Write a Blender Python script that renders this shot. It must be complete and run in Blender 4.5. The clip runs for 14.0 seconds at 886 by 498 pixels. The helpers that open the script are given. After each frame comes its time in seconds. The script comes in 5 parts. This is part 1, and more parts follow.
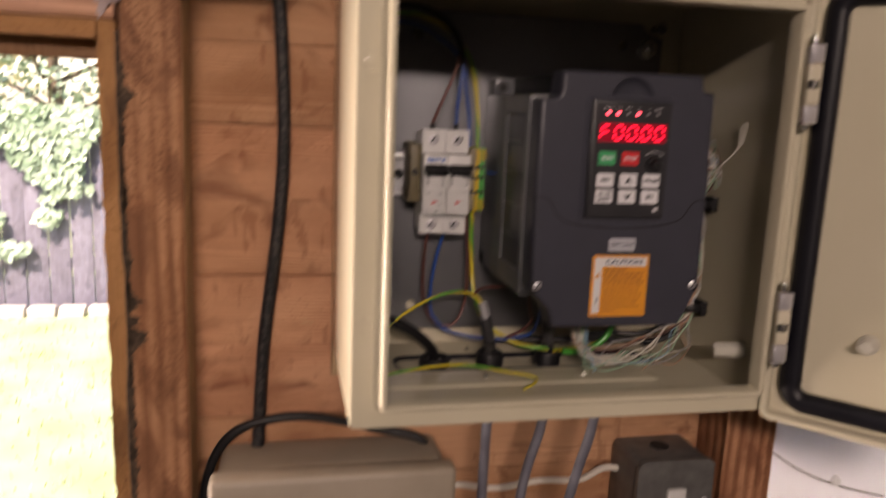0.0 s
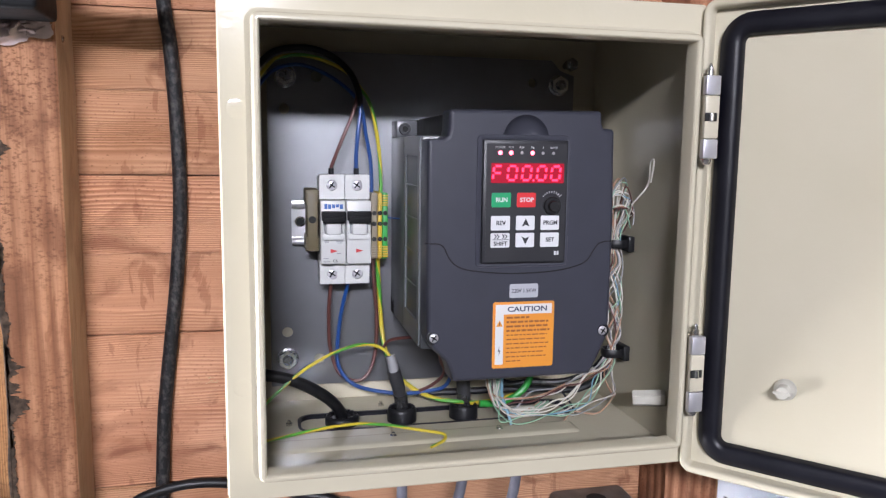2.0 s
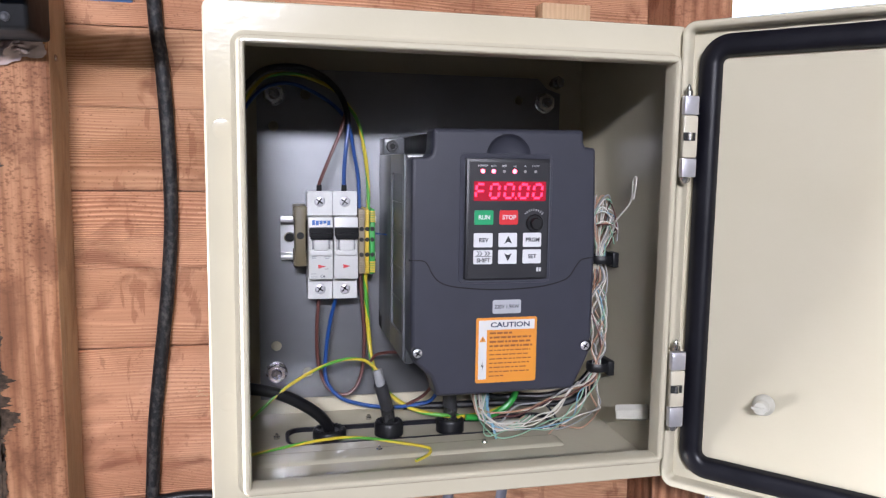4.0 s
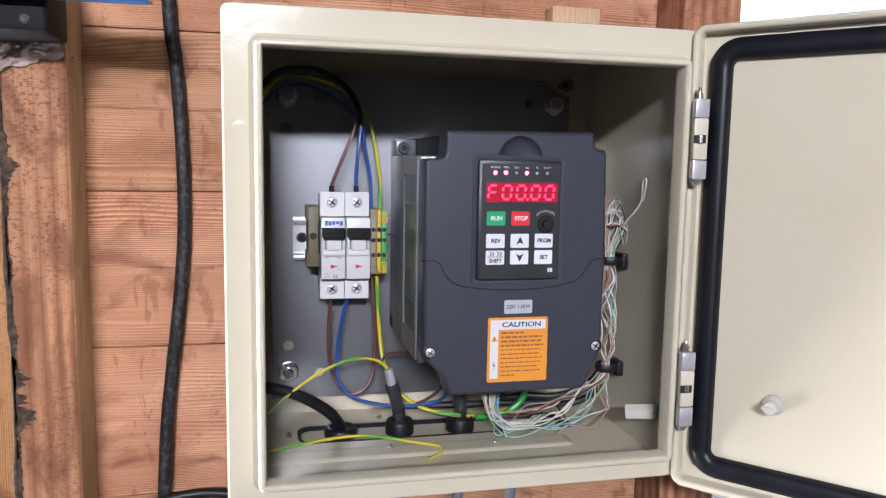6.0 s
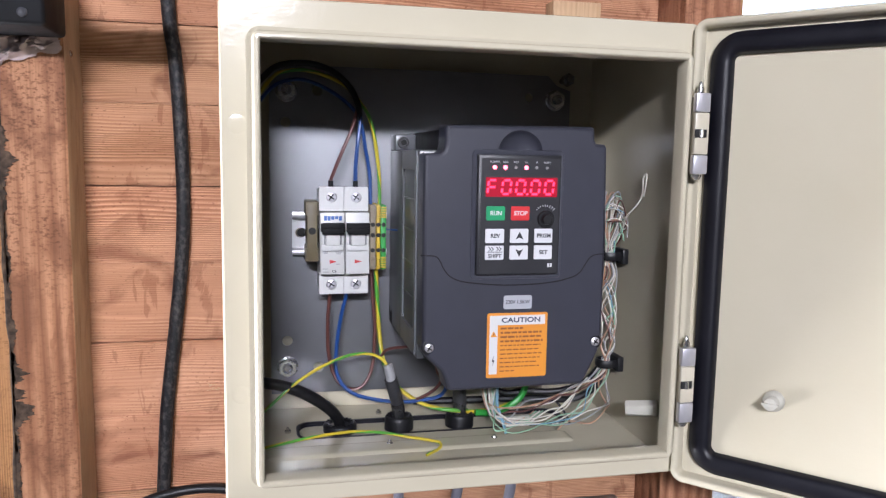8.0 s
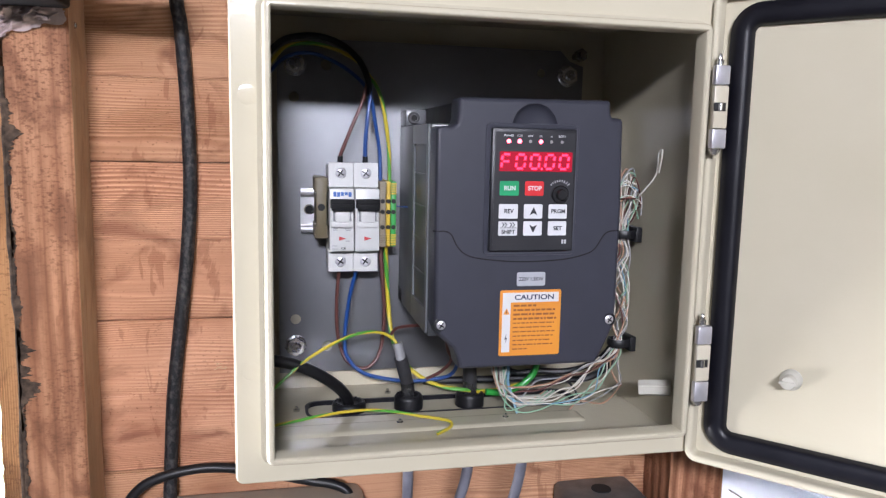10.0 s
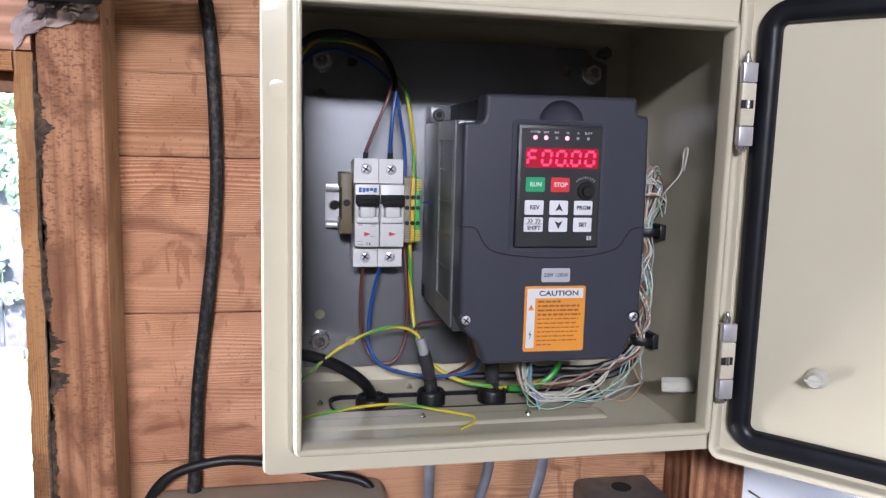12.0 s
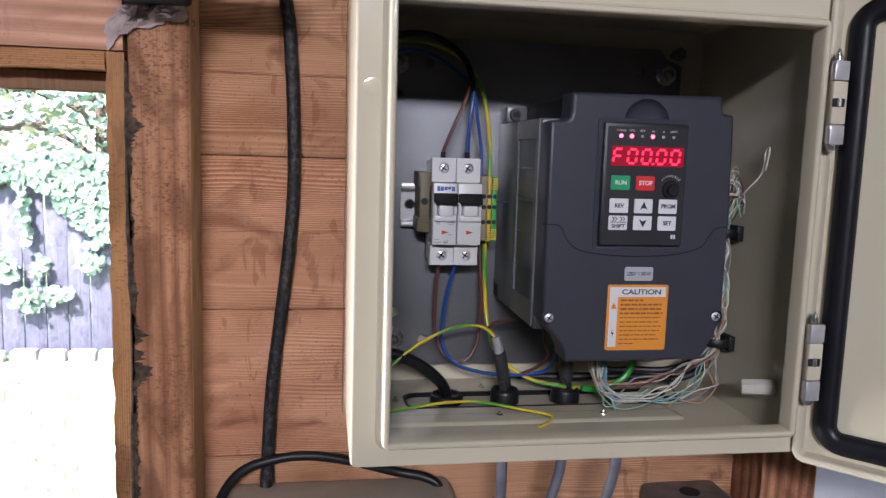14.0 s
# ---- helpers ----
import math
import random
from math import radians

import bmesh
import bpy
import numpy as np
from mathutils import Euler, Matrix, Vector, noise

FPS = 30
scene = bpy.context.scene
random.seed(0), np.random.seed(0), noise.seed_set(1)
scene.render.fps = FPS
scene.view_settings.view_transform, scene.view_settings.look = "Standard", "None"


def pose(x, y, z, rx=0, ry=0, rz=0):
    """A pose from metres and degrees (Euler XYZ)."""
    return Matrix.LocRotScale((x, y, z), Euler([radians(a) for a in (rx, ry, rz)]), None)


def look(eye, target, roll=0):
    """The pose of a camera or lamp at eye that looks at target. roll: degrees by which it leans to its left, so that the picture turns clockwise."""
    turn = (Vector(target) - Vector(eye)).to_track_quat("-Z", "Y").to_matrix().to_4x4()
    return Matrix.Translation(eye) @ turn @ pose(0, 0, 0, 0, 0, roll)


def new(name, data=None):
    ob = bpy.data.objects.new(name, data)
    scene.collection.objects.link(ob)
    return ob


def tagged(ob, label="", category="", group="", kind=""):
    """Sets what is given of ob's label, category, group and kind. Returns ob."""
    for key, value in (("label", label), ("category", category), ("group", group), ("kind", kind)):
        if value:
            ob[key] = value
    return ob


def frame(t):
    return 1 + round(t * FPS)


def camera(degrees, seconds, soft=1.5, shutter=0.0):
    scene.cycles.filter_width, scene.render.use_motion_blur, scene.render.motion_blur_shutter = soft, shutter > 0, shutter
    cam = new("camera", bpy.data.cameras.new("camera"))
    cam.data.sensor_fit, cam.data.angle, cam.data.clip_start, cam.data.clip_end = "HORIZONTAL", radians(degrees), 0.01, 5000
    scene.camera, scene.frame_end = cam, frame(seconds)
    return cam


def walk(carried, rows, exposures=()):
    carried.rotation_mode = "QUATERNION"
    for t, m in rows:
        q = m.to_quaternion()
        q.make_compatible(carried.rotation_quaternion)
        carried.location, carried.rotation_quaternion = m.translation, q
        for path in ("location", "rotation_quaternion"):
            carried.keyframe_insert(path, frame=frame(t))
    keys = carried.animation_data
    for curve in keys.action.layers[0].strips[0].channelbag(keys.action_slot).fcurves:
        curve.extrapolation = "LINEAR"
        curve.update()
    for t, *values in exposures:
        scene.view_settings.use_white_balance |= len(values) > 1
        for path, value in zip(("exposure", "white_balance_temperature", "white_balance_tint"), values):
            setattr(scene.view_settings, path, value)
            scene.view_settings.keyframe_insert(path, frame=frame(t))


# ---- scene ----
cam = camera(61.23, 14.0, soft=1.3, shutter=0.5)
PATH = [
    (0, -0.0395, -0.4505, 1.3902, -10.52, 2.39, -12.26),
    (0.1, -0.0323, -0.4516, 1.3976, -9.29, 1.76, -13.12),
    (0.2, -0.0308, -0.4465, 1.4020, -8.24, 1.55, -14.32),
    (0.3, -0.0231, -0.4490, 1.4043, -7.10, 1.25, -14.81),
    (0.4, -0.0131, -0.4505, 1.4045, -6.17, 0.67, -14.81),
    (0.5, -0.0078, -0.4503, 1.4093, -6.28, 0.43, -14.66),
    (0.7, 0.0038, -0.4447, 1.3982, -6.26, 0.50, -14.52),
    (0.8, 0.0112, -0.4399, 1.3987, -7.01, 0.62, -14.39),
    (1, 0.0197, -0.4402, 1.3999, -7.16, 0.74, -14.13),
    (1.5, 0.0242, -0.4346, 1.3957, -7.33, 0.94, -13.36),
    (2, 0.0285, -0.4344, 1.3930, -7.41, 0.73, -13.16),
    (2.5, 0.0300, -0.4322, 1.3923, -7.49, 0.83, -12.82),
    (3, 0.0266, -0.4333, 1.3929, -7.42, 1.19, -12.92),
    (3.2, 0.0295, -0.4394, 1.3984, -6.72, 0.95, -13.08),
    (5.3, 0.0406, -0.4455, 1.3987, -6.68, 0.61, -12.87),
    (5.5, 0.0343, -0.4446, 1.3970, -6.79, 0.90, -12.77),
    (6, 0.0300, -0.4479, 1.3982, -6.53, 0.97, -12.88),
    (6.5, 0.0354, -0.4493, 1.3976, -6.61, 0.91, -12.95),
    (7, 0.0394, -0.4461, 1.3996, -6.33, 0.67, -12.76),
    (7.5, 0.0366, -0.4446, 1.3976, -6.52, 0.74, -12.54),
    (8, 0.0325, -0.4463, 1.3969, -6.79, 1.02, -12.71),
    (10.5, 0.0251, -0.4364, 1.3867, -7.90, 1.25, -12.52),
    (11, 0.0220, -0.4373, 1.3857, -8.05, 1.22, -12.13),
    (11.5, 0.0211, -0.4370, 1.3843, -8.31, 1.26, -11.72),
    (12, 0.0191, -0.4392, 1.3853, -7.76, 1.50, -11.57),
    (12.5, 0.0127, -0.4387, 1.3860, -7.27, 1.76, -11.21),
    (13, 0.0017, -0.4408, 1.3797, -6.39, 1.88, -11.03),
    (13.3, -0.0026, -0.4409, 1.3783, -6.64, 1.72, -10.04),
    (13.5, -0.0090, -0.4417, 1.3792, -6.92, 1.86, -9.93),
    (14, -0.0159, -0.4375, 1.3773, -7.16, 1.73, -9.24),
]
EXPOSURES = [(0, 2.05, 8000, 29), (0.2, 2.28, 7750, 27), (0.5, 2.90, 7000, 22), (0.9, 3.03, 6050, 17), (1.5, 3.18, 5780, 17), (3, 3.28, 5740, 17), (11, 3.28, 5730, 17), (12.5, 3.02, 5710, 17), (13.2, 2.96, 5730, 18), (14, 2.54, 5830, 19)]
walk(cam, [(t, pose(x, y, z, 90 + pitch, 0, yaw) @ pose(0, 0, 0, 0, 0, roll)) for t, x, y, z, pitch, roll, yaw in PATH], EXPOSURES)

# ---- light ----
world = bpy.data.worlds.new("sky")
scene.world = world
world.use_nodes = True
_wn = world.node_tree.nodes
_sky = _wn.new("ShaderNodeTexSky")
_sky.sky_type, _sky.sun_disc = "NISHITA", False
_sky.sun_elevation, _sky.sun_rotation = radians(48), radians(200)
_wn["Background"].inputs[1].default_value = 0.15
world.node_tree.links.new(_sky.outputs[0], _wn["Background"].inputs[0])
sun = new("sun", bpy.data.lights.new("sun", "SUN"))
sun.data.energy, sun.data.angle, sun.data.color = 5.0, radians(0.5), (1.0, 0.95, 0.88)
sun.matrix_world = look((-1.5, -4, 5), (0, 0, 0))
tube = new("panel_lamp", bpy.data.lights.new("panel_lamp", "AREA"))
tube.data.shape, tube.data.size, tube.data.size_y = "RECTANGLE", 0.60, 0.14
tube.data.energy, tube.data.color = 9.4, (1.0, 0.97, 0.94)
tube.matrix_world = look((-0.30, -2.35, 2.13), (0.10, 0.0, 1.40))

daylight = new("window_daylight", bpy.data.lights.new("window_daylight", "AREA"))
daylight.data.shape, daylight.data.size, daylight.data.size_y = "RECTANGLE", 0.50, 0.62
daylight.data.energy, daylight.data.color = 13.0, (1.0, 0.97, 0.91)
daylight.matrix_world = look((-0.66, 0.165, 1.09), (-0.66, -1.0, 1.09))

# ---- materials ----
def material(name, col, rough=0.5, metal=0.0, col2=None, scale=30.0, bump=0.0, bscale=200.0, stretch=(1, 1, 1), spec=None, emit=None, alpha_glass=0.0, mixlo=0.35, mixhi=0.65, coat=0.0):
    m = bpy.data.materials.new(name)
    m.use_nodes = True
    nt = m.node_tree
    b = nt.nodes["Principled BSDF"]
    b.inputs["Base Color"].default_value = (*col, 1)
    b.inputs["Roughness"].default_value = rough
    b.inputs["Metallic"].default_value = metal
    b.inputs["Coat Weight"].default_value = coat
    if spec is not None:
        b.inputs["Specular IOR Level"].default_value = spec
    if alpha_glass:
        b.inputs["Transmission Weight"].default_value = alpha_glass
    if emit:
        b.inputs["Emission Color"].default_value = (*emit[0], 1)
        b.inputs["Emission Strength"].default_value = emit[1]
    if col2 or bump:
        tc = nt.nodes.new("ShaderNodeTexCoord")
        mp = nt.nodes.new("ShaderNodeMapping")
        mp.inputs["Scale"].default_value = stretch
        nt.links.new(tc.outputs["Object"], mp.inputs["Vector"])
    if col2:
        n = nt.nodes.new("ShaderNodeTexNoise")
        n.inputs["Scale"].default_value, n.inputs["Detail"].default_value = scale, 6
        nt.links.new(mp.outputs[0], n.inputs["Vector"])
        r = nt.nodes.new("ShaderNodeMapRange")
        r.inputs["From Min"].default_value, r.inputs["From Max"].default_value = mixlo, mixhi
        nt.links.new(n.outputs["Fac"], r.inputs["Value"])
        mx = nt.nodes.new("ShaderNodeMix")
        mx.data_type = "RGBA"
        mx.inputs["A"].default_value, mx.inputs["B"].default_value = (*col, 1), (*col2, 1)
        nt.links.new(r.outputs[0], mx.inputs["Factor"])
        nt.links.new(mx.outputs["Result"], b.inputs["Base Color"])
        rr = nt.nodes.new("ShaderNodeMapRange")
        rr.inputs["To Min"].default_value, rr.inputs["To Max"].default_value = rough * 0.85, min(1, rough * 1.2)
        nt.links.new(n.outputs["Fac"], rr.inputs["Value"])
        nt.links.new(rr.outputs[0], b.inputs["Roughness"])
    if bump:
        n2 = nt.nodes.new("ShaderNodeTexNoise")
        n2.inputs["Scale"].default_value, n2.inputs["Detail"].default_value = bscale, 4
        nt.links.new(mp.outputs[0], n2.inputs["Vector"])
        bp = nt.nodes.new("ShaderNodeBump")
        bp.inputs["Strength"].default_value, bp.inputs["Distance"].default_value = bump, 0.001
        nt.links.new(n2.outputs["Fac"], bp.inputs["Height"])
        nt.links.new(bp.outputs[0], b.inputs["Normal"])
    return m


def wood(name, light, dark, axis, ring=0.0025, rough=0.75, stain=0.5, stain_col=(0.10, 0.045, 0.025), fleck=0.0, sway=0.010, depth=0.55, relief=0.5, stain_lo=0.555, groove=0.0, fleck_lo=0.62, fleck_soft=0.07, pale=0.0):
    """Sawn softwood whose grain runs along the axis: growth lines a ring apart that sway, clear patches, stains with a rim, flecks."""
    m = bpy.data.materials.new(name)
    m.use_nodes = True
    nt, L = m.node_tree, m.node_tree.links
    b = nt.nodes["Principled BSDF"]
    b.inputs["Specular IOR Level"].default_value = 0.25
    tc, oi = nt.nodes.new("ShaderNodeTexCoord"), nt.nodes.new("ShaderNodeObjectInfo")
    off = nt.nodes.new("ShaderNodeVectorMath")
    off.operation = "SCALE"
    off.inputs[0].default_value = (7.3, 3.1, 5.7)
    L.new(oi.outputs["Random"], off.inputs["Scale"])
    add = nt.nodes.new("ShaderNodeVectorMath")
    L.new(tc.outputs["Object"], add.inputs[0]), L.new(off.outputs[0], add.inputs[1])
    def mapped(along, across):
        mp = nt.nodes.new("ShaderNodeMapping")
        mp.inputs["Scale"].default_value = [along if a == axis else across for a in "xyz"]
        L.new(add.outputs[0], mp.inputs["Vector"])
        return mp.outputs[0]
    def noise_node(vec, scale, detail, dist=0.0):
        n = nt.nodes.new("ShaderNodeTexNoise")
        n.inputs["Scale"].default_value, n.inputs["Detail"].default_value, n.inputs["Distortion"].default_value = scale, detail, dist
        L.new(vec, n.inputs["Vector"])
        return n.outputs["Fac"]
    def ramp(val, lo, hi, a=0.0, z=1.0):
        r = nt.nodes.new("ShaderNodeMapRange")
        for k, v in (("From Min", lo), ("From Max", hi), ("To Min", a), ("To Max", z)):
            r.inputs[k].default_value = v
        L.new(val, r.inputs["Value"])
        return r.outputs[0]
    def calc(op, x, y, z=0.0):
        n = nt.nodes.new("ShaderNodeMath")
        n.operation = op
        for k, v in enumerate((x, y, z)):
            if isinstance(v, float):
                n.inputs[k].default_value = v
            else:
                L.new(v, n.inputs[k])
        return n.outputs[0]
    def mix(fac, a, c):
        x = nt.nodes.new("ShaderNodeMix")
        x.data_type = "RGBA"
        for k, v in (("A", a), ("B", c)):
            if isinstance(v, tuple):
                x.inputs[k].default_value = (*v, 1)
            else:
                L.new(v, x.inputs[k])
        L.new(fac, x.inputs["Factor"])
        return x.outputs["Result"]
    def tint(k, *q):
        q = q or (1, 1, 1)
        return tuple(v * k * w for v, w in zip(dark, q))
    dot = nt.nodes.new("ShaderNodeVectorMath")
    dot.operation = "DOT_PRODUCT"
    dot.inputs[1].default_value = {"x": (0, 0.35, 1), "y": (1, 0, 0.4), "z": (1, 0.8, 0)}[axis]
    L.new(add.outputs[0], dot.inputs[0])
    bend = noise_node(mapped(3.2, 9.0), 1.0, 2)
    drift = noise_node(mapped(0.6, 22.0), 1.0, 1)
    pos = calc("MULTIPLY_ADD", bend, sway, dot.outputs["Value"])
    pos = calc("MULTIPLY_ADD", drift, sway * 2.2, pos)
    rings = calc("SINE", calc("MULTIPLY", pos, 2 * math.pi / ring), 0.0)
    cut = ramp(rings, 0.86, 0.97)
    early = ramp(rings, -0.35, -1.0)
    rings = ramp(rings, -0.6, 1.0)
    strength = ramp(noise_node(mapped(4.0, 14.0), 1.5, 3), 0.38, 0.66, 0.0, 1.0)
    late = calc("MULTIPLY", rings, strength)
    tone = noise_node(mapped(1.2, 11.0), 1.4, 3, 0.5)
    fibre = noise_node(mapped(14.0, 700.0), 1.0, 3)
    patch = noise_node(mapped(5.0, 10.0), 1.5, 3, 0.8)
    stains = noise_node(mapped(7.0, 13.0), 2.0, 5, 0.9)
    runs = noise_node(mapped(52.0, 15.0) if axis == "x" else mapped(9.0, 30.0), 1.2, 8, 1.0)
    marks = noise_node(mapped(380.0, 600.0) if axis == "x" else mapped(620.0, 330.0), 1.0, 4)
    sparse = noise_node(mapped(10.0, 18.0), 1.0, 2)
    c = mix(ramp(tone, 0.34, 0.66), light, tuple(0.45 * v + 0.55 * w for v, w in zip(light, dark)))
    c = mix(calc("MULTIPLY", late, depth), c, tint(0.72, 1, 0.92, 0.82))
    if pale:
        c = mix(calc("MULTIPLY", calc("MULTIPLY", early, strength), pale), c, tuple(1.28 * v for v in light))
    if groove:
        c = mix(calc("MULTIPLY", cut, groove), c, tint(0.42))
    c = mix(ramp(fibre, 0.45, 0.75, 0.0, 0.34), c, tint(0.6))
    c = mix(ramp(patch, 0.50, 0.66, 0.0, 0.55), c, tint(0.82, 1, 0.95, 0.9))
    c = mix(ramp(stains, stain_lo, stain_lo + 0.13, 0.0, stain), c, stain_col)
    c = mix(ramp(runs, 0.61, 0.64, 0.0, stain * 0.6), c, tuple(1.3 * v for v in stain_col))
    edge = noise_node(mapped(4.0, 8.0), 1.8, 4, 1.6)
    c = mix(ramp(edge, 0.53, 0.575, 0.0, stain * 0.3), c, tint(0.74, 1, 0.94, 0.88))
    if fleck:
        spots = calc("MULTIPLY", ramp(marks, fleck_lo, fleck_lo + fleck_soft, 0.0, fleck), ramp(sparse, 0.38, 0.58, 0.25, 1.0))
        c = mix(spots, c, tint(0.34, 1, 0.85, 0.75))
    hue = nt.nodes.new("ShaderNodeHueSaturation")
    L.new(ramp(oi.outputs["Random"], 0, 1, 0.86, 1.10), hue.inputs["Value"])
    L.new(ramp(oi.outputs["Random"], 0, 1, 0.503, 0.494), hue.inputs["Hue"])
    L.new(c, hue.inputs["Color"])
    L.new(hue.outputs[0], b.inputs["Base Color"])
    b.inputs["Roughness"].default_value = rough
    bp = nt.nodes.new("ShaderNodeBump")
    bp.inputs["Strength"].default_value, bp.inputs["Distance"].default_value = relief, 0.0012
    bp.invert = True
    L.new(calc("MULTIPLY_ADD", fibre, 0.5, late), bp.inputs["Height"])
    L.new(bp.outputs[0], b.inputs["Normal"])
    return m


PAINT = material("pebble_grey_paint", (0.49, 0.45, 0.342), 0.14, col2=(0.468, 0.428, 0.32), scale=14, bump=0.10, bscale=230)
PAINT_DULL = material("pebble_grey_pressed", (0.475, 0.436, 0.338), 0.35, col2=(0.446, 0.407, 0.31), scale=20, bump=0.06, bscale=300)
RUBBER = material("black_foam_gasket", (0.0036, 0.0036, 0.00648), 0.38, spec=0.3, col2=(0.00576, 0.00576, 0.00936), scale=60, bump=0.18, bscale=260)
ZINC = material("galvanised_sheet", (0.225, 0.228, 0.240), 0.38, metal=1.0, col2=(0.17, 0.172, 0.182), scale=9, bump=0.08, bscale=70)
STEEL = material("bright_steel", (0.66, 0.65, 0.64), 0.24, metal=1.0, col2=(0.5, 0.5, 0.5), scale=150)
NUT = material("dull_zinc_nut", (0.34, 0.34, 0.35), 0.26, metal=1.0, col2=(0.22, 0.22, 0.22), scale=200)
HINGEM = material("satin_steel", (0.66, 0.65, 0.68), 0.38, metal=0.75, col2=(0.58, 0.57, 0.6), scale=120)
RAILM = material("bright_zinc_rail", (0.629, 0.629, 0.637), 0.34, metal=0.7, col2=(0.527, 0.527, 0.535), scale=60)
SIDEM = material("glossy_grey_side", (0.095, 0.099, 0.107), 0.34, col2=(0.075, 0.078, 0.084), scale=30)
DARKHOLE = material("dark_hole", (0.0072, 0.0072, 0.0072), 0.8)
VFD = material("charcoal_plastic", (0.035, 0.036, 0.048), 0.36, col2=(0.031, 0.032, 0.043), scale=40, bump=0.10, bscale=1400)
VFD_SIDE = material("charcoal_side_plastic", (0.045, 0.048, 0.050), 0.30, col2=(0.036, 0.038, 0.040), scale=25, bump=0.02, bscale=600)
BLACK = material("black_plastic", (0.0055, 0.0055, 0.0068), 0.42, spec=0.32, col2=(0.009, 0.009, 0.010), scale=90)
CRINKLE = material("crinkled_clear_black_sleeve", (0.012, 0.012, 0.013), 0.08, spec=0.8, col2=(0.03, 0.03, 0.03), scale=300, bump=1.0, bscale=240)
KEYPAD = material("keypad_film", (0.0115, 0.0115, 0.0144), 0.45, col2=(0.0144, 0.0144, 0.0173), scale=60)
WHITEP = material("white_moulding", (0.518, 0.518, 0.504), 0.38, col2=(0.49, 0.49, 0.475), scale=60)
KEYW = material("white_key", (0.562, 0.562, 0.576), 0.45)
GREENK = material("green_key", (0.0144, 0.259, 0.101), 0.4)
REDK = material("red_key", (0.518, 0.0216, 0.0252), 0.4)
INK = material("black_ink", (0.0144, 0.0144, 0.018), 0.6)
INKW = material("white_ink", (0.54, 0.54, 0.547), 0.6)
INKB = material("blue_ink", (0.029, 0.094, 0.302), 0.5)
INKD = material("dark_blue_print", (0.030, 0.036, 0.07), 0.6)
INKR = material("red_ink", (0.446, 0.036, 0.036), 0.5)
ORANGE = material("orange_label", (0.60, 0.235, 0.020), 0.5, col2=(0.57, 0.215, 0.020), scale=40)
LABELW = material("white_label", (0.533, 0.533, 0.533), 0.45)
INKO = material("brown_print", (0.216, 0.072, 0.0144), 0.6)
SILVERL = material("silver_label", (0.396, 0.403, 0.432), 0.4, metal=0.2)
LEDRED = material("red_led_window", (0.101, 0.00864, 0.0115), 0.25, emit=((1.0, 0.01, 0.06), 0.04))
LIT = material("lit_red_segment", (0.5, 0.01, 0.02), 0.4, emit=((1.0, 0.012, 0.035), 0.8))
LITDOT = material("lit_red_led", (0.6, 0.05, 0.05), 0.4, emit=((1.0, 0.06, 0.09), 1.6))
TOGGLE = material("matte_black_plastic", (0.00432, 0.00432, 0.00504), 0.6, spec=0.15, col2=(0.00648, 0.00648, 0.0072), scale=150)
DIM = material("unlit_led", (0.252, 0.238, 0.238), 0.3)
OLIVE = material("olive_plastic", (0.112, 0.0878, 0.0446), 0.5, col2=(0.0936, 0.0756, 0.0396), scale=80)
TERMG = material("terminal_green", (0.036, 0.274, 0.0504), 0.45)
TERMY = material("terminal_yellow", (0.504, 0.346, 0.0216), 0.45)
TERMB = material("terminal_beige", (0.216, 0.18, 0.122), 0.5)
BROWN = material("brown_insulation", (0.0864, 0.0302, 0.0245), 0.4)
BLUE = material("blue_insulation", (0.0108, 0.049, 0.194), 0.36)
GREENI = material("green_insulation", (0.0216, 0.223, 0.0288), 0.36)
SHRINK = material("black_heat_shrink", (0.0216, 0.0216, 0.0238), 0.5, col2=(0.0324, 0.0324, 0.036), scale=200, bump=0.3, bscale=300)
GREYI = material("grey_insulation", (0.23, 0.23, 0.238), 0.45)
WHITEI = material("white_insulation", (0.52, 0.49, 0.43), 0.45)
ORANGEI = material("orange_insulation", (0.331, 0.194, 0.122), 0.45)
LGREEN = material("pale_green_insulation", (0.216, 0.36, 0.245), 0.45)
LBLUE = material("pale_blue_insulation", (0.144, 0.274, 0.36), 0.45)
NYLON = material("cream_nylon", (0.446, 0.432, 0.374), 0.35, col2=(0.403, 0.389, 0.331), scale=120)
OLDCABLE = material("dusty_black_cable", (0.006, 0.006, 0.0075), 0.55, spec=0.3, col2=(0.11, 0.10, 0.092), scale=300, bump=0.6, bscale=600, stretch=(1, 1, 0.7), mixlo=0.46, mixhi=0.98)
METERBOX = material("beige_grey_plastic", (0.317, 0.266, 0.209), 0.5, col2=(0.259, 0.216, 0.169), scale=16, bump=0.15, bscale=350)
METALGREY = material("grey_hammered_metal", (0.15, 0.146, 0.14), 0.42, metal=0.3, col2=(0.10, 0.096, 0.092), scale=60, bump=0.2, bscale=500)
FLEX = material("grey_flex", (0.144, 0.144, 0.173), 0.4, col2=(0.0936, 0.0936, 0.115), scale=60, bump=0.3, bscale=300)
SEALANT = material("old_dark_sealant", (0.034, 0.025, 0.019), 0.9, col2=(0.105, 0.072, 0.050), scale=170, bump=0.8, bscale=300, spec=0.12, mixlo=0.38, mixhi=0.68)
BLUEBAR = material("blue_anodised_bar", (0.0216, 0.101, 0.331), 0.35, metal=0.3, col2=(0.0288, 0.122, 0.36), scale=20)
CHROME = material("chrome", (0.8, 0.8, 0.8), 0.12, metal=1.0)
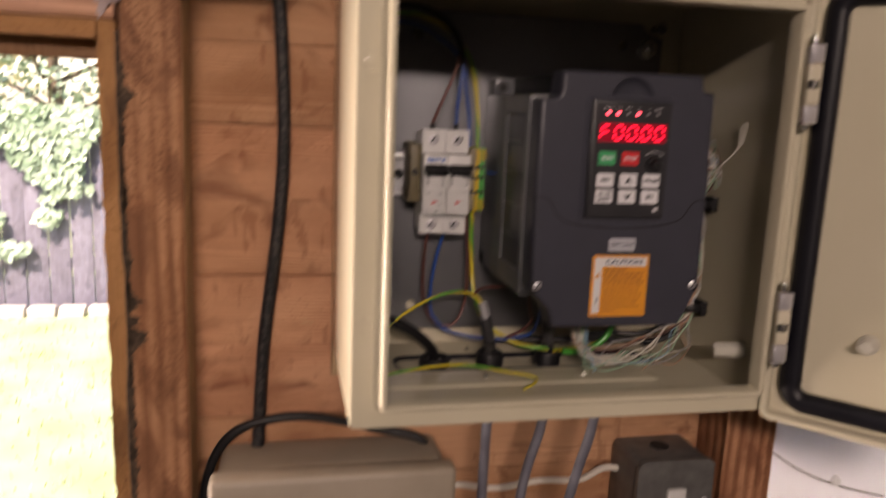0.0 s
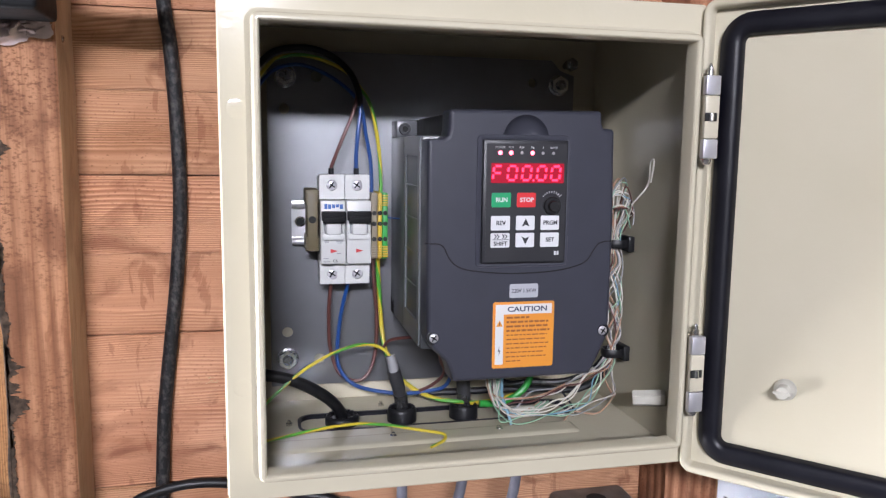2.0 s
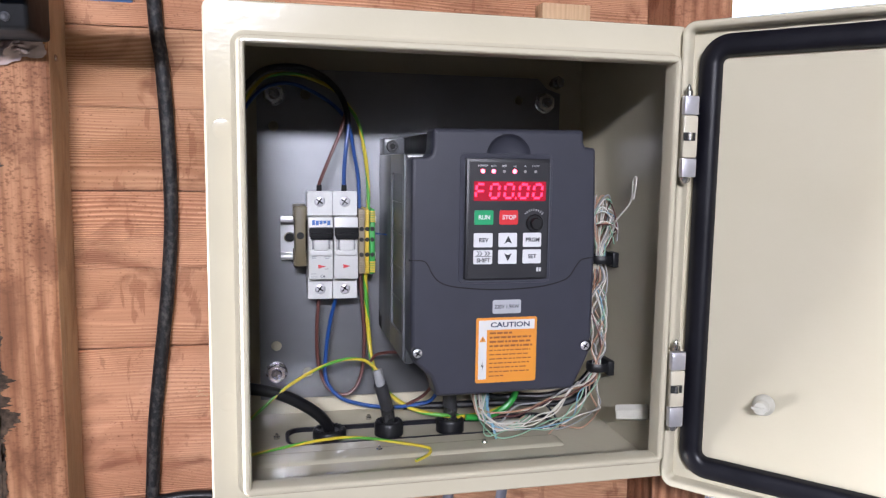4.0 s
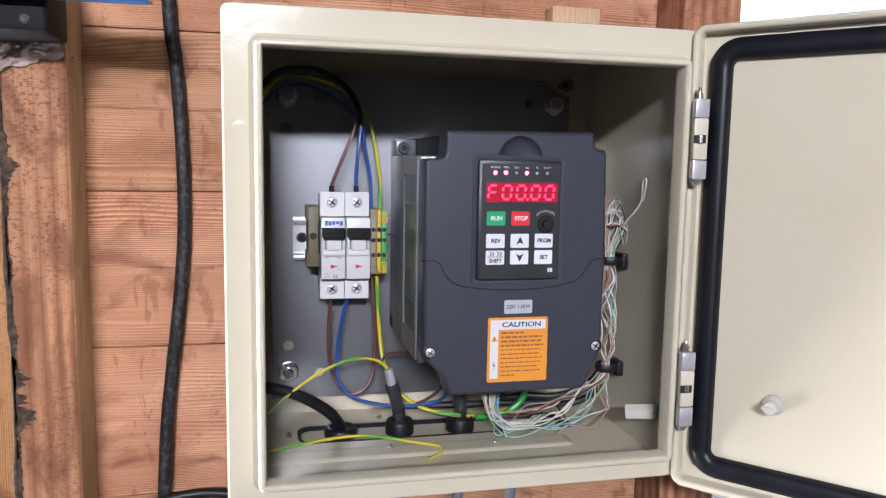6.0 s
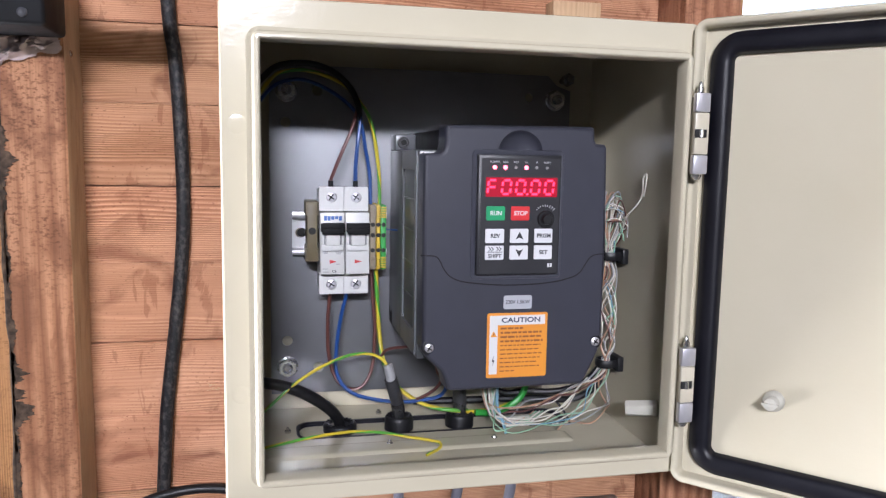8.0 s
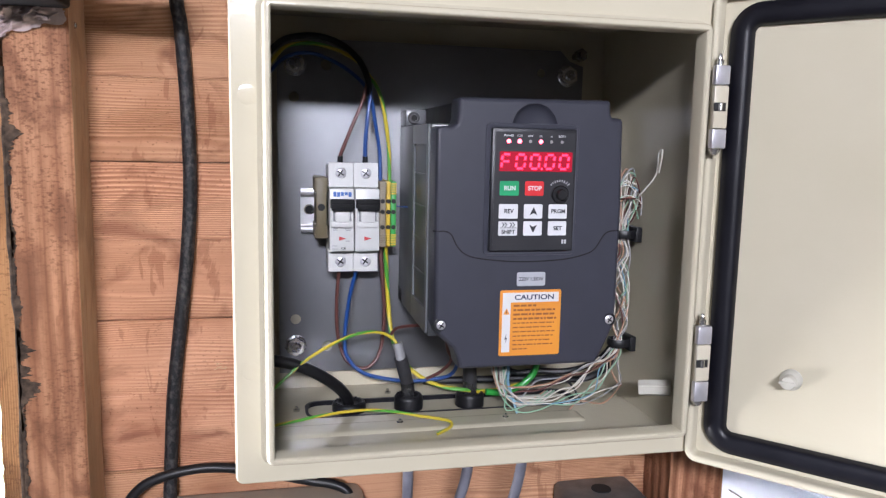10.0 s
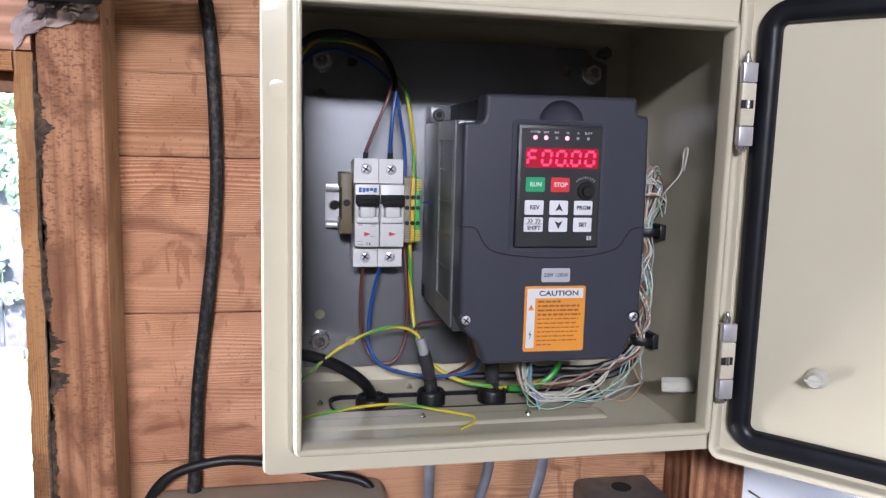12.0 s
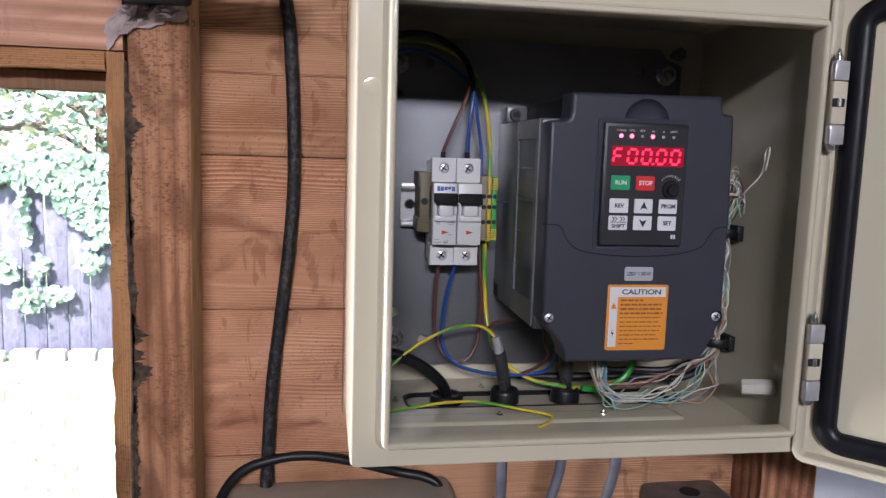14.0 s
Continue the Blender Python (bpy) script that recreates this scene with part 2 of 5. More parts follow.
BOARD = wood("cedar_board", (0.50, 0.280, 0.160), (0.33, 0.150, 0.073), "x", ring=0.0021, sway=0.022, depth=0.62, stain=0.72, stain_col=(0.130, 0.049, 0.0235), fleck=0.55, pale=0.75)
STUD = wood("rough_stud", (0.44, 0.225, 0.122), (0.29, 0.125, 0.062), "z", ring=0.0105, sway=0.006, depth=0.8, relief=1.0, stain_lo=0.48, stain=0.66, stain_col=(0.135, 0.052, 0.025), fleck=0.7, groove=0.3, fleck_lo=0.50, fleck_soft=0.16, pale=0.45)
# paler, less red wood with weaker grain for the studs' +x faces
STUD_SIDE = wood("pale_stud_side", (0.446, 0.295, 0.187), (0.346, 0.216, 0.13), "z", ring=0.011, sway=0.02, depth=0.15, stain=0.4, stain_col=(0.158, 0.0864, 0.0504), fleck=0.3)
BEAM = wood("window_beam", (0.56, 0.325, 0.215), (0.42, 0.215, 0.125), "x", ring=0.011, sway=0.008, depth=0.6, stain=0.3, stain_col=(0.2, 0.08, 0.04), fleck=0.4, pale=0.5)
TRIMW = wood("plywood_edge", (0.48, 0.255, 0.105), (0.25, 0.115, 0.042), "z", ring=0.0022, sway=0.012, depth=0.85, stain=0.6, stain_col=(0.10, 0.05, 0.025), fleck=0.5, fleck_lo=0.55, pale=0.5)
TRIMX = wood("plywood_edge_level", (0.48, 0.255, 0.105), (0.25, 0.115, 0.042), "x", ring=0.0022, sway=0.012, depth=0.85, stain=0.6, stain_col=(0.10, 0.05, 0.025), fleck=0.5, fleck_lo=0.55, pale=0.5)
BATTEN = wood("new_pine_block", (0.49, 0.346, 0.202), (0.418, 0.266, 0.137), "z", ring=0.004, stain=0.15)
SHEDWALL = wood("shed_lining", (0.27, 0.15, 0.085), (0.19, 0.095, 0.05), "z", ring=0.006, stain=0.4)
PALEWALL = material("pale_painted_lining", (0.07, 0.066, 0.060), 0.8, col2=(0.05, 0.048, 0.045), scale=3, bump=0.3, bscale=40)
FLOORM = material("concrete_floor", (0.09, 0.085, 0.08), 0.85, col2=(0.06, 0.057, 0.054), scale=4, bump=0.4, bscale=60)
FENCE = wood("weathered_fence", (0.145, 0.142, 0.182), (0.098, 0.095, 0.126), "z", ring=0.02, sway=0.03, stain=0.4, stain_col=(0.028, 0.025, 0.033))
GRASS = material("lawn", (0.18, 0.243, 0.108), 0.9, col2=(0.27, 0.306, 0.18), scale=3, bump=0.6, bscale=40)
LEAF = material("ivy_leaf", (0.15, 0.23, 0.15), 0.32, col2=(0.27, 0.35, 0.27), scale=4)
LEAFY = material("autumn_leaf", (0.38, 0.34, 0.18), 0.5, col2=(0.28, 0.32, 0.18), scale=1.5)
STONE = material("pale_edging_stone", (0.378, 0.36, 0.324), 0.85, col2=(0.288, 0.27, 0.243), scale=6, bump=0.5, bscale=30)
BARK = material("bark", (0.10, 0.075, 0.05), 0.9, col2=(0.06, 0.045, 0.03), scale=12, bump=0.8, bscale=40)
PANELW = material("white_plastic_panel", (0.72, 0.72, 0.738), 0.3, col2=(0.693, 0.693, 0.72), scale=5)
FILM = material("grey_plastic_film", (0.40, 0.315, 0.30), 0.5, col2=(0.28, 0.215, 0.205), scale=60, bump=0.3, bscale=120, spec=0.35)
GLASS = material("window_glass", (1, 1, 1), 0.02, alpha_glass=1.0)
TUBEM = material("lit_diffuser", (0.9, 0.9, 0.9), 0.5, emit=((1.0, 0.95, 0.9), 1.0))
SHEATH_YG = bpy.data.materials.new("green_yellow_insulation")
SHEATH_YG.use_nodes = True


def _yg(m):
    nt = m.node_tree
    b = nt.nodes["Principled BSDF"]
    b.inputs["Roughness"].default_value = 0.36
    uv = nt.nodes.new("ShaderNodeTexCoord")
    sp = nt.nodes.new("ShaderNodeSeparateXYZ")
    nt.links.new(uv.outputs["UV"], sp.inputs[0])
    w = nt.nodes.new("ShaderNodeMath")
    w.operation = "MULTIPLY_ADD"
    w.inputs[1].default_value = 1.6
    nt.links.new(sp.outputs["Y"], w.inputs[0]), nt.links.new(sp.outputs["X"], w.inputs[2])
    fr = nt.nodes.new("ShaderNodeMath")
    fr.operation = "FRACT"
    nt.links.new(w.outputs[0], fr.inputs[0])
    gt = nt.nodes.new("ShaderNodeMath")
    gt.operation = "GREATER_THAN"
    gt.inputs[1].default_value = 0.62
    nt.links.new(fr.outputs[0], gt.inputs[0])
    mx = nt.nodes.new("ShaderNodeMix")
    mx.data_type = "RGBA"
    mx.inputs["A"].default_value, mx.inputs["B"].default_value = (0.45, 0.36, 0.022, 1), (0.072, 0.26, 0.03, 1)
    nt.links.new(gt.outputs[0], mx.inputs["Factor"])
    nt.links.new(mx.outputs["Result"], b.inputs["Base Color"])


_yg(SHEATH_YG)

# ---- modelling helpers ----
def part(name, bm, mat, parent=None, label="", smooth=True, angle=35):
    me = bpy.data.meshes.new(name)
    bmesh.ops.recalc_face_normals(bm, faces=bm.faces)
    for f in bm.faces:
        f.smooth = smooth
    for e in bm.edges:
        e.smooth = not (len(e.link_faces) == 2 and e.calc_face_angle(0) > radians(angle))
    bm.to_mesh(me)
    bm.free()
    me.materials.append(mat)
    ob = new(name, me)
    if parent is not None:
        ob.parent = parent
        ob.matrix_parent_inverse = parent.matrix_basis.inverted() if parent.parent is None else Matrix()
    if label:
        tagged(ob, label)
    return ob


def thing(name, label, category, group="", kind="", at=(0, 0, 0)):
    ob = tagged(new(name), label, category, group, kind)
    ob.location = at
    return ob


def block(x0, x1, y0, y1, z0, z1, bevel=0.0, segs=2, bm=None, M=None):
    """A box, its edges rounded by bevel, in a bmesh of its own or added to bm."""
    b = bmesh.new()
    bmesh.ops.create_cube(b, size=1, matrix=Matrix.Translation(((x0 + x1) / 2, (y0 + y1) / 2, (z0 + z1) / 2)) @ Matrix.Diagonal((abs(x1 - x0), abs(y1 - y0), abs(z1 - z0), 1)))
    if bevel:
        bmesh.ops.bevel(b, geom=b.edges[:], offset=bevel, segments=segs, affect="EDGES", profile=0.5)
    if M is not None:
        bmesh.ops.transform(b, matrix=M, verts=b.verts)
    if bm is None:
        return b
    merge(bm, b)
    return bm


def merge(bm, other):
    me = bpy.data.meshes.new("tmp")
    other.to_mesh(me)
    other.free()
    bm.from_mesh(me)
    bpy.data.meshes.remove(me)
    return bm


def rod(p0, p1, r0, r1=None, n=20, bm=None):
    b = bmesh.new()
    p0, p1 = Vector(p0), Vector(p1)
    r1 = r0 if r1 is None else r1
    bmesh.ops.create_cone(b, cap_ends=True, segments=n, radius1=r0, radius2=r1, depth=(p1 - p0).length,
                          matrix=Matrix.Translation((p0 + p1) / 2) @ (p1 - p0).to_track_quat("Z", "Y").to_matrix().to_4x4())
    if bm is None:
        return b
    return merge(bm, b)


def lathe(profile, centre, axis, n=28, bm=None):
    """A turned shape: profile of (radius, distance along the axis)."""
    b = bmesh.new()
    rot = Vector(axis).to_track_quat("Z", "Y").to_matrix()
    rings = []
    for r, h in profile:
        rings.append([b.verts.new(Vector(centre) + rot @ Vector((r * math.cos(2 * math.pi * k / n), r * math.sin(2 * math.pi * k / n), h))) for k in range(n)])
    for a, c in zip(rings, rings[1:]):
        for k in range(n):
            b.faces.new((a[k], a[(k + 1) % n], c[(k + 1) % n], c[k]))
    b.faces.new(rings[0][::-1]), b.faces.new(rings[-1])
    return b if bm is None else merge(bm, b)


def smooth_path(pts, per=6):
    pts = [Vector(p) for p in pts]
    P = [2 * pts[0] - pts[1], *pts, 2 * pts[-1] - pts[-2]]
    out = []
    for i in range(1, len(P) - 2):
        a, b, c, d = P[i - 1:i + 3]
        for k in range(per):
            t = k / per
            out.append(0.5 * (2 * b + (c - a) * t + (2 * a - 5 * b + 4 * c - d) * t * t + (3 * b - a - 3 * c + d) * t ** 3))
    return out + [pts[-1]]


def sweep(pts, radius, n=10, per=6, bm=None, wobble=0.0):
    """A round wire along a smooth path, capped; its UV runs round in x and along in y, per centimetre."""
    path = smooth_path(pts, per)
    b = bmesh.new()
    uvl = b.loops.layers.uv.new("UVMap")
    up, rings, length, run = Vector((0.3, 0.5, 0.8)), [], [], 0.0
    for i, p in enumerate(path):
        t = (path[min(i + 1, len(path) - 1)] - path[max(i - 1, 0)]).normalized()
        up = (up - t * up.dot(t)).normalized()
        side = t.cross(up)
        r = radius * (1 + wobble * noise.noise(p * 60))
        rings.append([b.verts.new(p + r * (up * math.cos(2 * math.pi * k / n) + side * math.sin(2 * math.pi * k / n))) for k in range(n)])
        if i:
            run += (p - path[i - 1]).length
        length.append(run * 10)
    for i in range(len(rings) - 1):
        for k in range(n):
            f = b.faces.new((rings[i][k], rings[i][(k + 1) % n], rings[i + 1][(k + 1) % n], rings[i + 1][k]))
            for lp, (u, v) in zip(f.loops, ((k, i), (k + 1, i), (k + 1, i + 1), (k, i + 1))):
                lp[uvl].uv = (u / n, length[v])
    b.faces.new(rings[0][::-1]), b.faces.new(rings[-1])
    return b if bm is None else merge(bm, b)


def round_rect(x0, x1, z0, z1, r, n=5):
    pts = []
    for cx, cz, a in ((x1 - r, z0 + r, -90), (x1 - r, z1 - r, 0), (x0 + r, z1 - r, 90), (x0 + r, z0 + r, 180)):
        pts += [(cx + r * math.cos(radians(a + 90 * k / n)), cz + r * math.sin(radians(a + 90 * k / n))) for k in range(n + 1)]
    return pts


def ring(cx, cz, r, n=18):
    return [(cx + r * math.cos(2 * math.pi * k / n), cz + r * math.sin(2 * math.pi * k / n)) for k in range(n)]


def sheet(outer, holes, y0, y1, M=None):
    """A flat plate in the x-z plane from y0 to y1, with holes right through."""
    b = bmesh.new()
    edges = []
    for loop in [outer, *holes]:
        vs = [b.verts.new((x, y0, z)) for x, z in loop]
        edges += [b.edges.new((vs[i], vs[(i + 1) % len(vs)])) for i in range(len(vs))]
    bmesh.ops.triangle_fill(b, use_beauty=True, use_dissolve=False, edges=edges)
    geo = bmesh.ops.extrude_face_region(b, geom=b.faces[:])
    bmesh.ops.translate(b, vec=(0, y1 - y0, 0), verts=[v for v in geo["geom"] if isinstance(v, bmesh.types.BMVert)])
    if M is not None:
        bmesh.ops.transform(b, matrix=M, verts=b.verts)
    return b


def profile_frame(corners, section, radius, n=5):
    """A closed moulding round a rounded rectangle in x-z: section of (outward offset, y)."""
    x0, x1, z0, z1 = corners
    b = bmesh.new()
    loops = []
    for off, y in section:
        loops.append([b.verts.new((x, y, z)) for x, z in round_rect(x0 - off, x1 + off, z0 - off, z1 + off, max(radius + off, 0.0004), n)])
    m = len(loops[0])
    for i in range(len(loops)):
        a, c = loops[i], loops[(i + 1) % len(loops)]
        for k in range(m):
            b.faces.new((a[k], a[(k + 1) % m], c[(k + 1) % m], c[k]))
    return b


def text(name, s, x, y, z, size, mat, parent, width=None, bold=0.0, spacing=1.0):
    """Lettering centred at (x, z), read from the -y side."""
    cu = bpy.data.curves.new(name, "FONT")
    cu.body, cu.size, cu.align_x, cu.align_y, cu.extrude, cu.offset, cu.space_character = s, size, "CENTER", "CENTER", 0.00004, bold, spacing
    tmp = new("tmp_text", cu)
    me = bpy.data.meshes.new_from_object(tmp.evaluated_get(bpy.context.evaluated_depsgraph_get()))
    bpy.data.objects.remove(tmp)
    me.materials.clear()
    me.materials.append(mat)
    k = 1.0
    if width:
        xs = [v.co.x for v in me.vertices]
        k = width / (max(xs) - min(xs))
    me.transform(pose(x, y, z, 90) @ Matrix.Diagonal((k, 1, 1, 1)))
    me.name = name
    ob = new(name, me)
    ob.parent = parent
    ob.matrix_parent_inverse = parent.matrix_basis.inverted() if parent.parent is None else Matrix()
    return ob


# ---- structure ----
BY = 0.1905          # inner face of the boards
EX0, EX1, EZ0, EZ1 = -0.150, 0.418, 0.0, 2.35

def setting(name, bm, mat, label, category, **k):
    return tagged(part(name, bm, mat, None, **k), label, category, kind="structure")

setting("floor", block(-1.6, 1.9, -3.9, 0.21, -0.2, 0.0), FLOORM, "bare grey concrete shed floor", "floor")
setting("ceiling", block(-1.6, 1.9, -3.9, 0.3, 2.35, 2.42), PALEWALL, "pale painted boarded shed ceiling", "ceiling")
setting("wall_west", block(-1.66, -1.6, -3.9, 0.25, -0.2, 2.42), PALEWALL, "pale painted shed side wall", "wall")
setting("wall_east", block(1.9, 1.96, -3.9, 0.25, -0.2, 2.42), PALEWALL, "pale painted shed side wall", "wall")
setting("wall_south", block(-1.66, 1.96, -3.96, -3.9, -0.2, 2.42), PALEWALL, "pale painted shed back wall", "wall")
wall = block(-1.6, -0.9, BY + 0.001, BY + 0.02, -0.1, 2.35)
block(-0.9, -0.1515, BY + 0.001, BY + 0.02, -0.1, 0.74, bm=wall)
block(-0.9, -0.1515, BY + 0.001, BY + 0.02, 1.47, 2.35, bm=wall)
block(0.4190, 1.1, BY + 0.001, BY + 0.02, -0.1, 0.80, bm=wall)
block(0.4190, 1.1, BY + 0.001, BY + 0.02, 1.80, 2.35, bm=wall)
block(1.1, 1.9, BY + 0.001, BY + 0.02, -0.1, 2.35, bm=wall)
setting("wall_north", wall, SHEDWALL, "timber clad shed wall beside the windows", "wall")
boards = thing("wall_boards", "horizontal reddish cedar cladding boards with dark joints", "wall", kind="structure")

# studs either side of the boards
def rough_stud(name, x0, x1, y0, y1, z0, z1, mat, label, cat="stud"):
    b = block(x0, x1, y0, y1, z0, z1, 0.0016, 1)
    bmesh.ops.subdivide_edges(b, edges=[e for e in b.edges if abs(e.verts[0].co.z - e.verts[1].co.z) > 0.1], cuts=90)
    for v in b.verts:
        q = Vector((v.co.x * 9, v.co.y * 9, v.co.z * 22))
        v.co.x += 0.0011 * noise.noise(q)
        if v.co.y < y0 + 0.01:
            v.co.y += 0.0009 * noise.noise(q + Vector((9, 2, 4)))
    ob = tagged(part(name, b, mat, None, smooth=False), label, cat, kind="structure")
    # faces turned to +x take the paler side wood
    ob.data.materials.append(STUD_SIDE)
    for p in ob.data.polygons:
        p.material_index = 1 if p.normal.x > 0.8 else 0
    return ob

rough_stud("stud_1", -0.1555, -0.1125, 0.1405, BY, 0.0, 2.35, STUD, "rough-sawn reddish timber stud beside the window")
rough_stud("stud_2", 0.3705, 0.4225, 0.1405, BY, 0.0, 2.35, STUD, "rough-sawn reddish timber stud behind the enclosure")

tagged(part("nail", lathe([(0.0026, 0), (0.0026, 0.0006), (0.0019, 0.0012), (0.0002, 0.0013)], (-0.1126, 0.1600, 1.4690), (1, 0, 0), 14), STEEL), "bright nail head in the stud's side", "nail")

# ---- left window ----
win = thing("window_1", "fixed timber window with rough plywood-edge lining and clear glass", "window", kind="structure", at=(-0.5, 0.17, 0.74))
def ragged(x0, x1, y0, y1, z0, z1, side, cuts=120):
    """A lining strip whose edge towards the opening is torn and uneven."""
    b = block(x0, x1, y0, y1, z0, z1)
    long_z = (z1 - z0) > (x1 - x0)
    bmesh.ops.subdivide_edges(b, edges=[e for e in b.edges if (abs(e.verts[0].co.z - e.verts[1].co.z) if long_z else abs(e.verts[0].co.x - e.verts[1].co.x)) > 0.1], cuts=cuts)
    for v in b.verts:
        if long_z and abs(v.co.x - side) < 1e-5:
            v.co.x += 0.0016 * noise.noise(Vector((3, 1, v.co.z * 45))) + 0.0013 * noise.noise(Vector((7, 1, v.co.z * 160)))
        if not long_z and abs(v.co.z - side) < 1e-5:
            v.co.z += 0.0012 * noise.noise(Vector((v.co.x * 50, 5, 2))) + 0.0007 * noise.noise(Vector((v.co.x * 170, 8, 2)))
    return b
part("lining", ragged(-0.1705, -0.1575, 0.1425, BY + 0.02, 0.74, 1.4435, -0.1705), TRIMW, win, "pale plywood edge with a torn side")
part("lining", ragged(-0.93, -0.1710, 0.1425, BY + 0.02, 1.4315, 1.4435, 1.4315), TRIMX, win, "pale plywood edge with loose fibres")
part("lining", block(-0.93, -0.1710, 0.1425, BY + 0.02, 0.728, 0.74), TRIMX, win)
part("lining", block(-0.943, -0.93, 0.1425, BY + 0.02, 0.728, 1.4435), TRIMW, win)
part("glass_rail", block(-0.93, -0.172, 0.168, 0.182, 1.4165, 1.4312, 0.001), SHEDWALL, win, "dark stained glazing rail")
pane = part("pane", block(-0.93, -0.1705, 0.176, 0.179, 0.74, 1.43), GLASS, win)
pane.visible_shadow = False
seal = sweep([(-0.1565 + 0.0012 * math.sin(k * 1.7), 0.1415, 0.75 + 0.058 * k) for k in range(12)] + [(-0.1562, 0.1415, 1.437)], 0.0016, 8, 4, wobble=0.8)
part("sealant", seal, SEALANT, win, "smeared dark old sealant")
stn = bmesh.new()
for zc, h, w in ((1.388, 0.080, 0.0080), (1.216, 0.085, 0.0125), (1.275, 0.17, 0.0050), (1.12, 0.17, 0.0050), (1.325, 0.05, 0.0035)):
    pts = [(-0.1556, zc - h / 2)]
    for k in range(1, 144):
        q = 1.6 * noise.noise(Vector((k * 0.07, zc * 50, 1))) + 0.8 * noise.noise(Vector((k * 0.31, zc * 30, 4))) + 0.5 * noise.noise(Vector((k * 0.83, zc * 20, 7)))
        pts.append((-0.1556 + max(w * math.sin(math.pi * k / 144) * (0.62 + 0.62 * q), 0.0003), zc - h / 2 + h * k / 144))
    merge(stn, sheet(pts + [(-0.1556, zc + h / 2)], [], 0.1391, 0.1394))
part("sealant_smear", stn, SEALANT, win, "dark smears on the stud")
tagged(part("window_beam", ragged(-1.6, -0.1580, 0.1405, BY, 1.4445, 1.60, 1.4445), BEAM), "rough-sawn horizontal timber beam over the window", "beam", kind="structure")

# grey film stuffed in the corner of stud and beam
film = bmesh.new()
bmesh.ops.create_grid(film, x_segments=46, y_segments=30, size=0.5)
for v in film.verts:
    u, w = v.co.x + 0.5, v.co.y + 0.5
    edge = min(1.0, 4 * u, 4 * (1 - u), 4 * w, 4 * (1 - w))
    q = Vector((u * 6, w * 5, 3.3))
    crease = noise.noise(q) + 0.6 * noise.noise(q * 2.3) + 0.3 * noise.noise(q * 5)
    x = -0.168 + 0.054 * u + 0.004 * crease
    z = 1.444 + 0.026 * u ** 0.6 + 0.022 * w * (1.1 - 0.5 * abs(u - 0.6)) + 0.004 * noise.noise(q + Vector((5, 5, 5)))
    v.co = (x, 0.1385 - 0.0075 * abs(crease) * edge, z)
bmesh.ops.solidify(film, geom=film.faces[:], thickness=0.0003)
tagged(part("plastic_film", film, FILM), "crumpled grey plastic film stuck on the stud", "plastic film")

# ---- right window ----
win2 = thing("window_2", "bright window opening beyond the right stud", "window", kind="structure", at=(0.76, 0.19, 0.8))
part("pane", block(0.43, 1.1, 0.178, 0.181, 0.80, 1.80), GLASS, win2).visible_shadow = False
part("lining", block(0.4235, 0.430, 0.150, BY + 0.02, 0.80, 1.80, 0.001), TRIMW, win2)
part("lining", block(0.4235, 1.1, 0.150, BY + 0.02, 0.79, 0.7995), TRIMX, win2)
part("lining", block(0.4235, 1.1, 0.150, BY + 0.02, 1.8005, 1.81), TRIMX, win2)

# ---- outside ----
g = bmesh.new()
bmesh.ops.create_grid(g, x_segments=80, y_segments=100, size=1)
for v in g.verts:
    x, y = v.co.x, v.co.y
    v.co = (120 * x * abs(x) ** 1.5, 0.25 + 120 * y * abs(y) ** 1.5, 0)
    v.co.z = -0.16 + 0.012 * noise.noise(v.co * 2.0)
tagged(part("ground", g, GRASS), "sunlit pale green lawn of short grass", "lawn", kind="structure")
tuft = bmesh.new()
rnd = random.Random(4)
for k in range(2600):
    x, y = rnd.uniform(-3.2, -0.2), rnd.uniform(1.6, 5.1)
    a, h = rnd.uniform(0, 6.28), rnd.uniform(0.02, 0.06)
    dx, dy = 0.006 * math.cos(a), 0.006 * math.sin(a)
    tuft.faces.new([tuft.verts.new(p) for p in ((x - dx, y - dy, -0.165), (x + dx, y + dy, -0.165), (x + 3 * dy, y - 3 * dx, -0.165 + h))])
tagged(part("grass", tuft, GRASS, None), "short green grass blades on the lawn", "grass", kind="stuff")
FY = 5.25
fence = thing("fence", "dark weathered close-board fence with ivy", "fence", at=(-1.6, FY, -0.16))
plank_me = None
for k in range(44):
    x = -5.2 + 0.15 * k
    if plank_me is None:
        ob = part("fence_board", block(-0.0715, 0.0715, -0.009, 0.009, 0, 1.42, 0.003), FENCE, fence)
        plank_me = ob.data
    else:
        ob = new("fence_board", plank_me)
        ob.parent = fence
        ob.matrix_parent_inverse = fence.matrix_basis.inverted()
    ob.location = (x, FY + 0.006 * (k % 2) + 0.004 * rnd.random(), -0.14 + 0.02 * rnd.random())
    ob.rotation_euler = (0, radians(rnd.uniform(-0.5, 0.5)), 0)
for z in (0.15, 1.05):
    part("rail", block(-5.3, 1.5, FY + 0.02, FY + 0.06, z, z + 0.08), FENCE, fence)
edging = thing("lawn_edging", "pale rough stones along the foot of the fence", "edging stones", at=(-1.6, FY - 0.1, -0.16))
for k in range(26):
    b = block(-0.09, 0.09, -0.05, 0.05, 0, 0.09, 0.02)
    for v in b.verts:
        v.co += 0.012 * noise.noise_vector(v.co * 14 + Vector((k * 3, 0, 0)))
    ob = part("stone", b, STONE, edging)
    ob.location = (-4.3 + 0.2 * k, FY - 0.12 + rnd.uniform(-0.03, 0.03), -0.175)


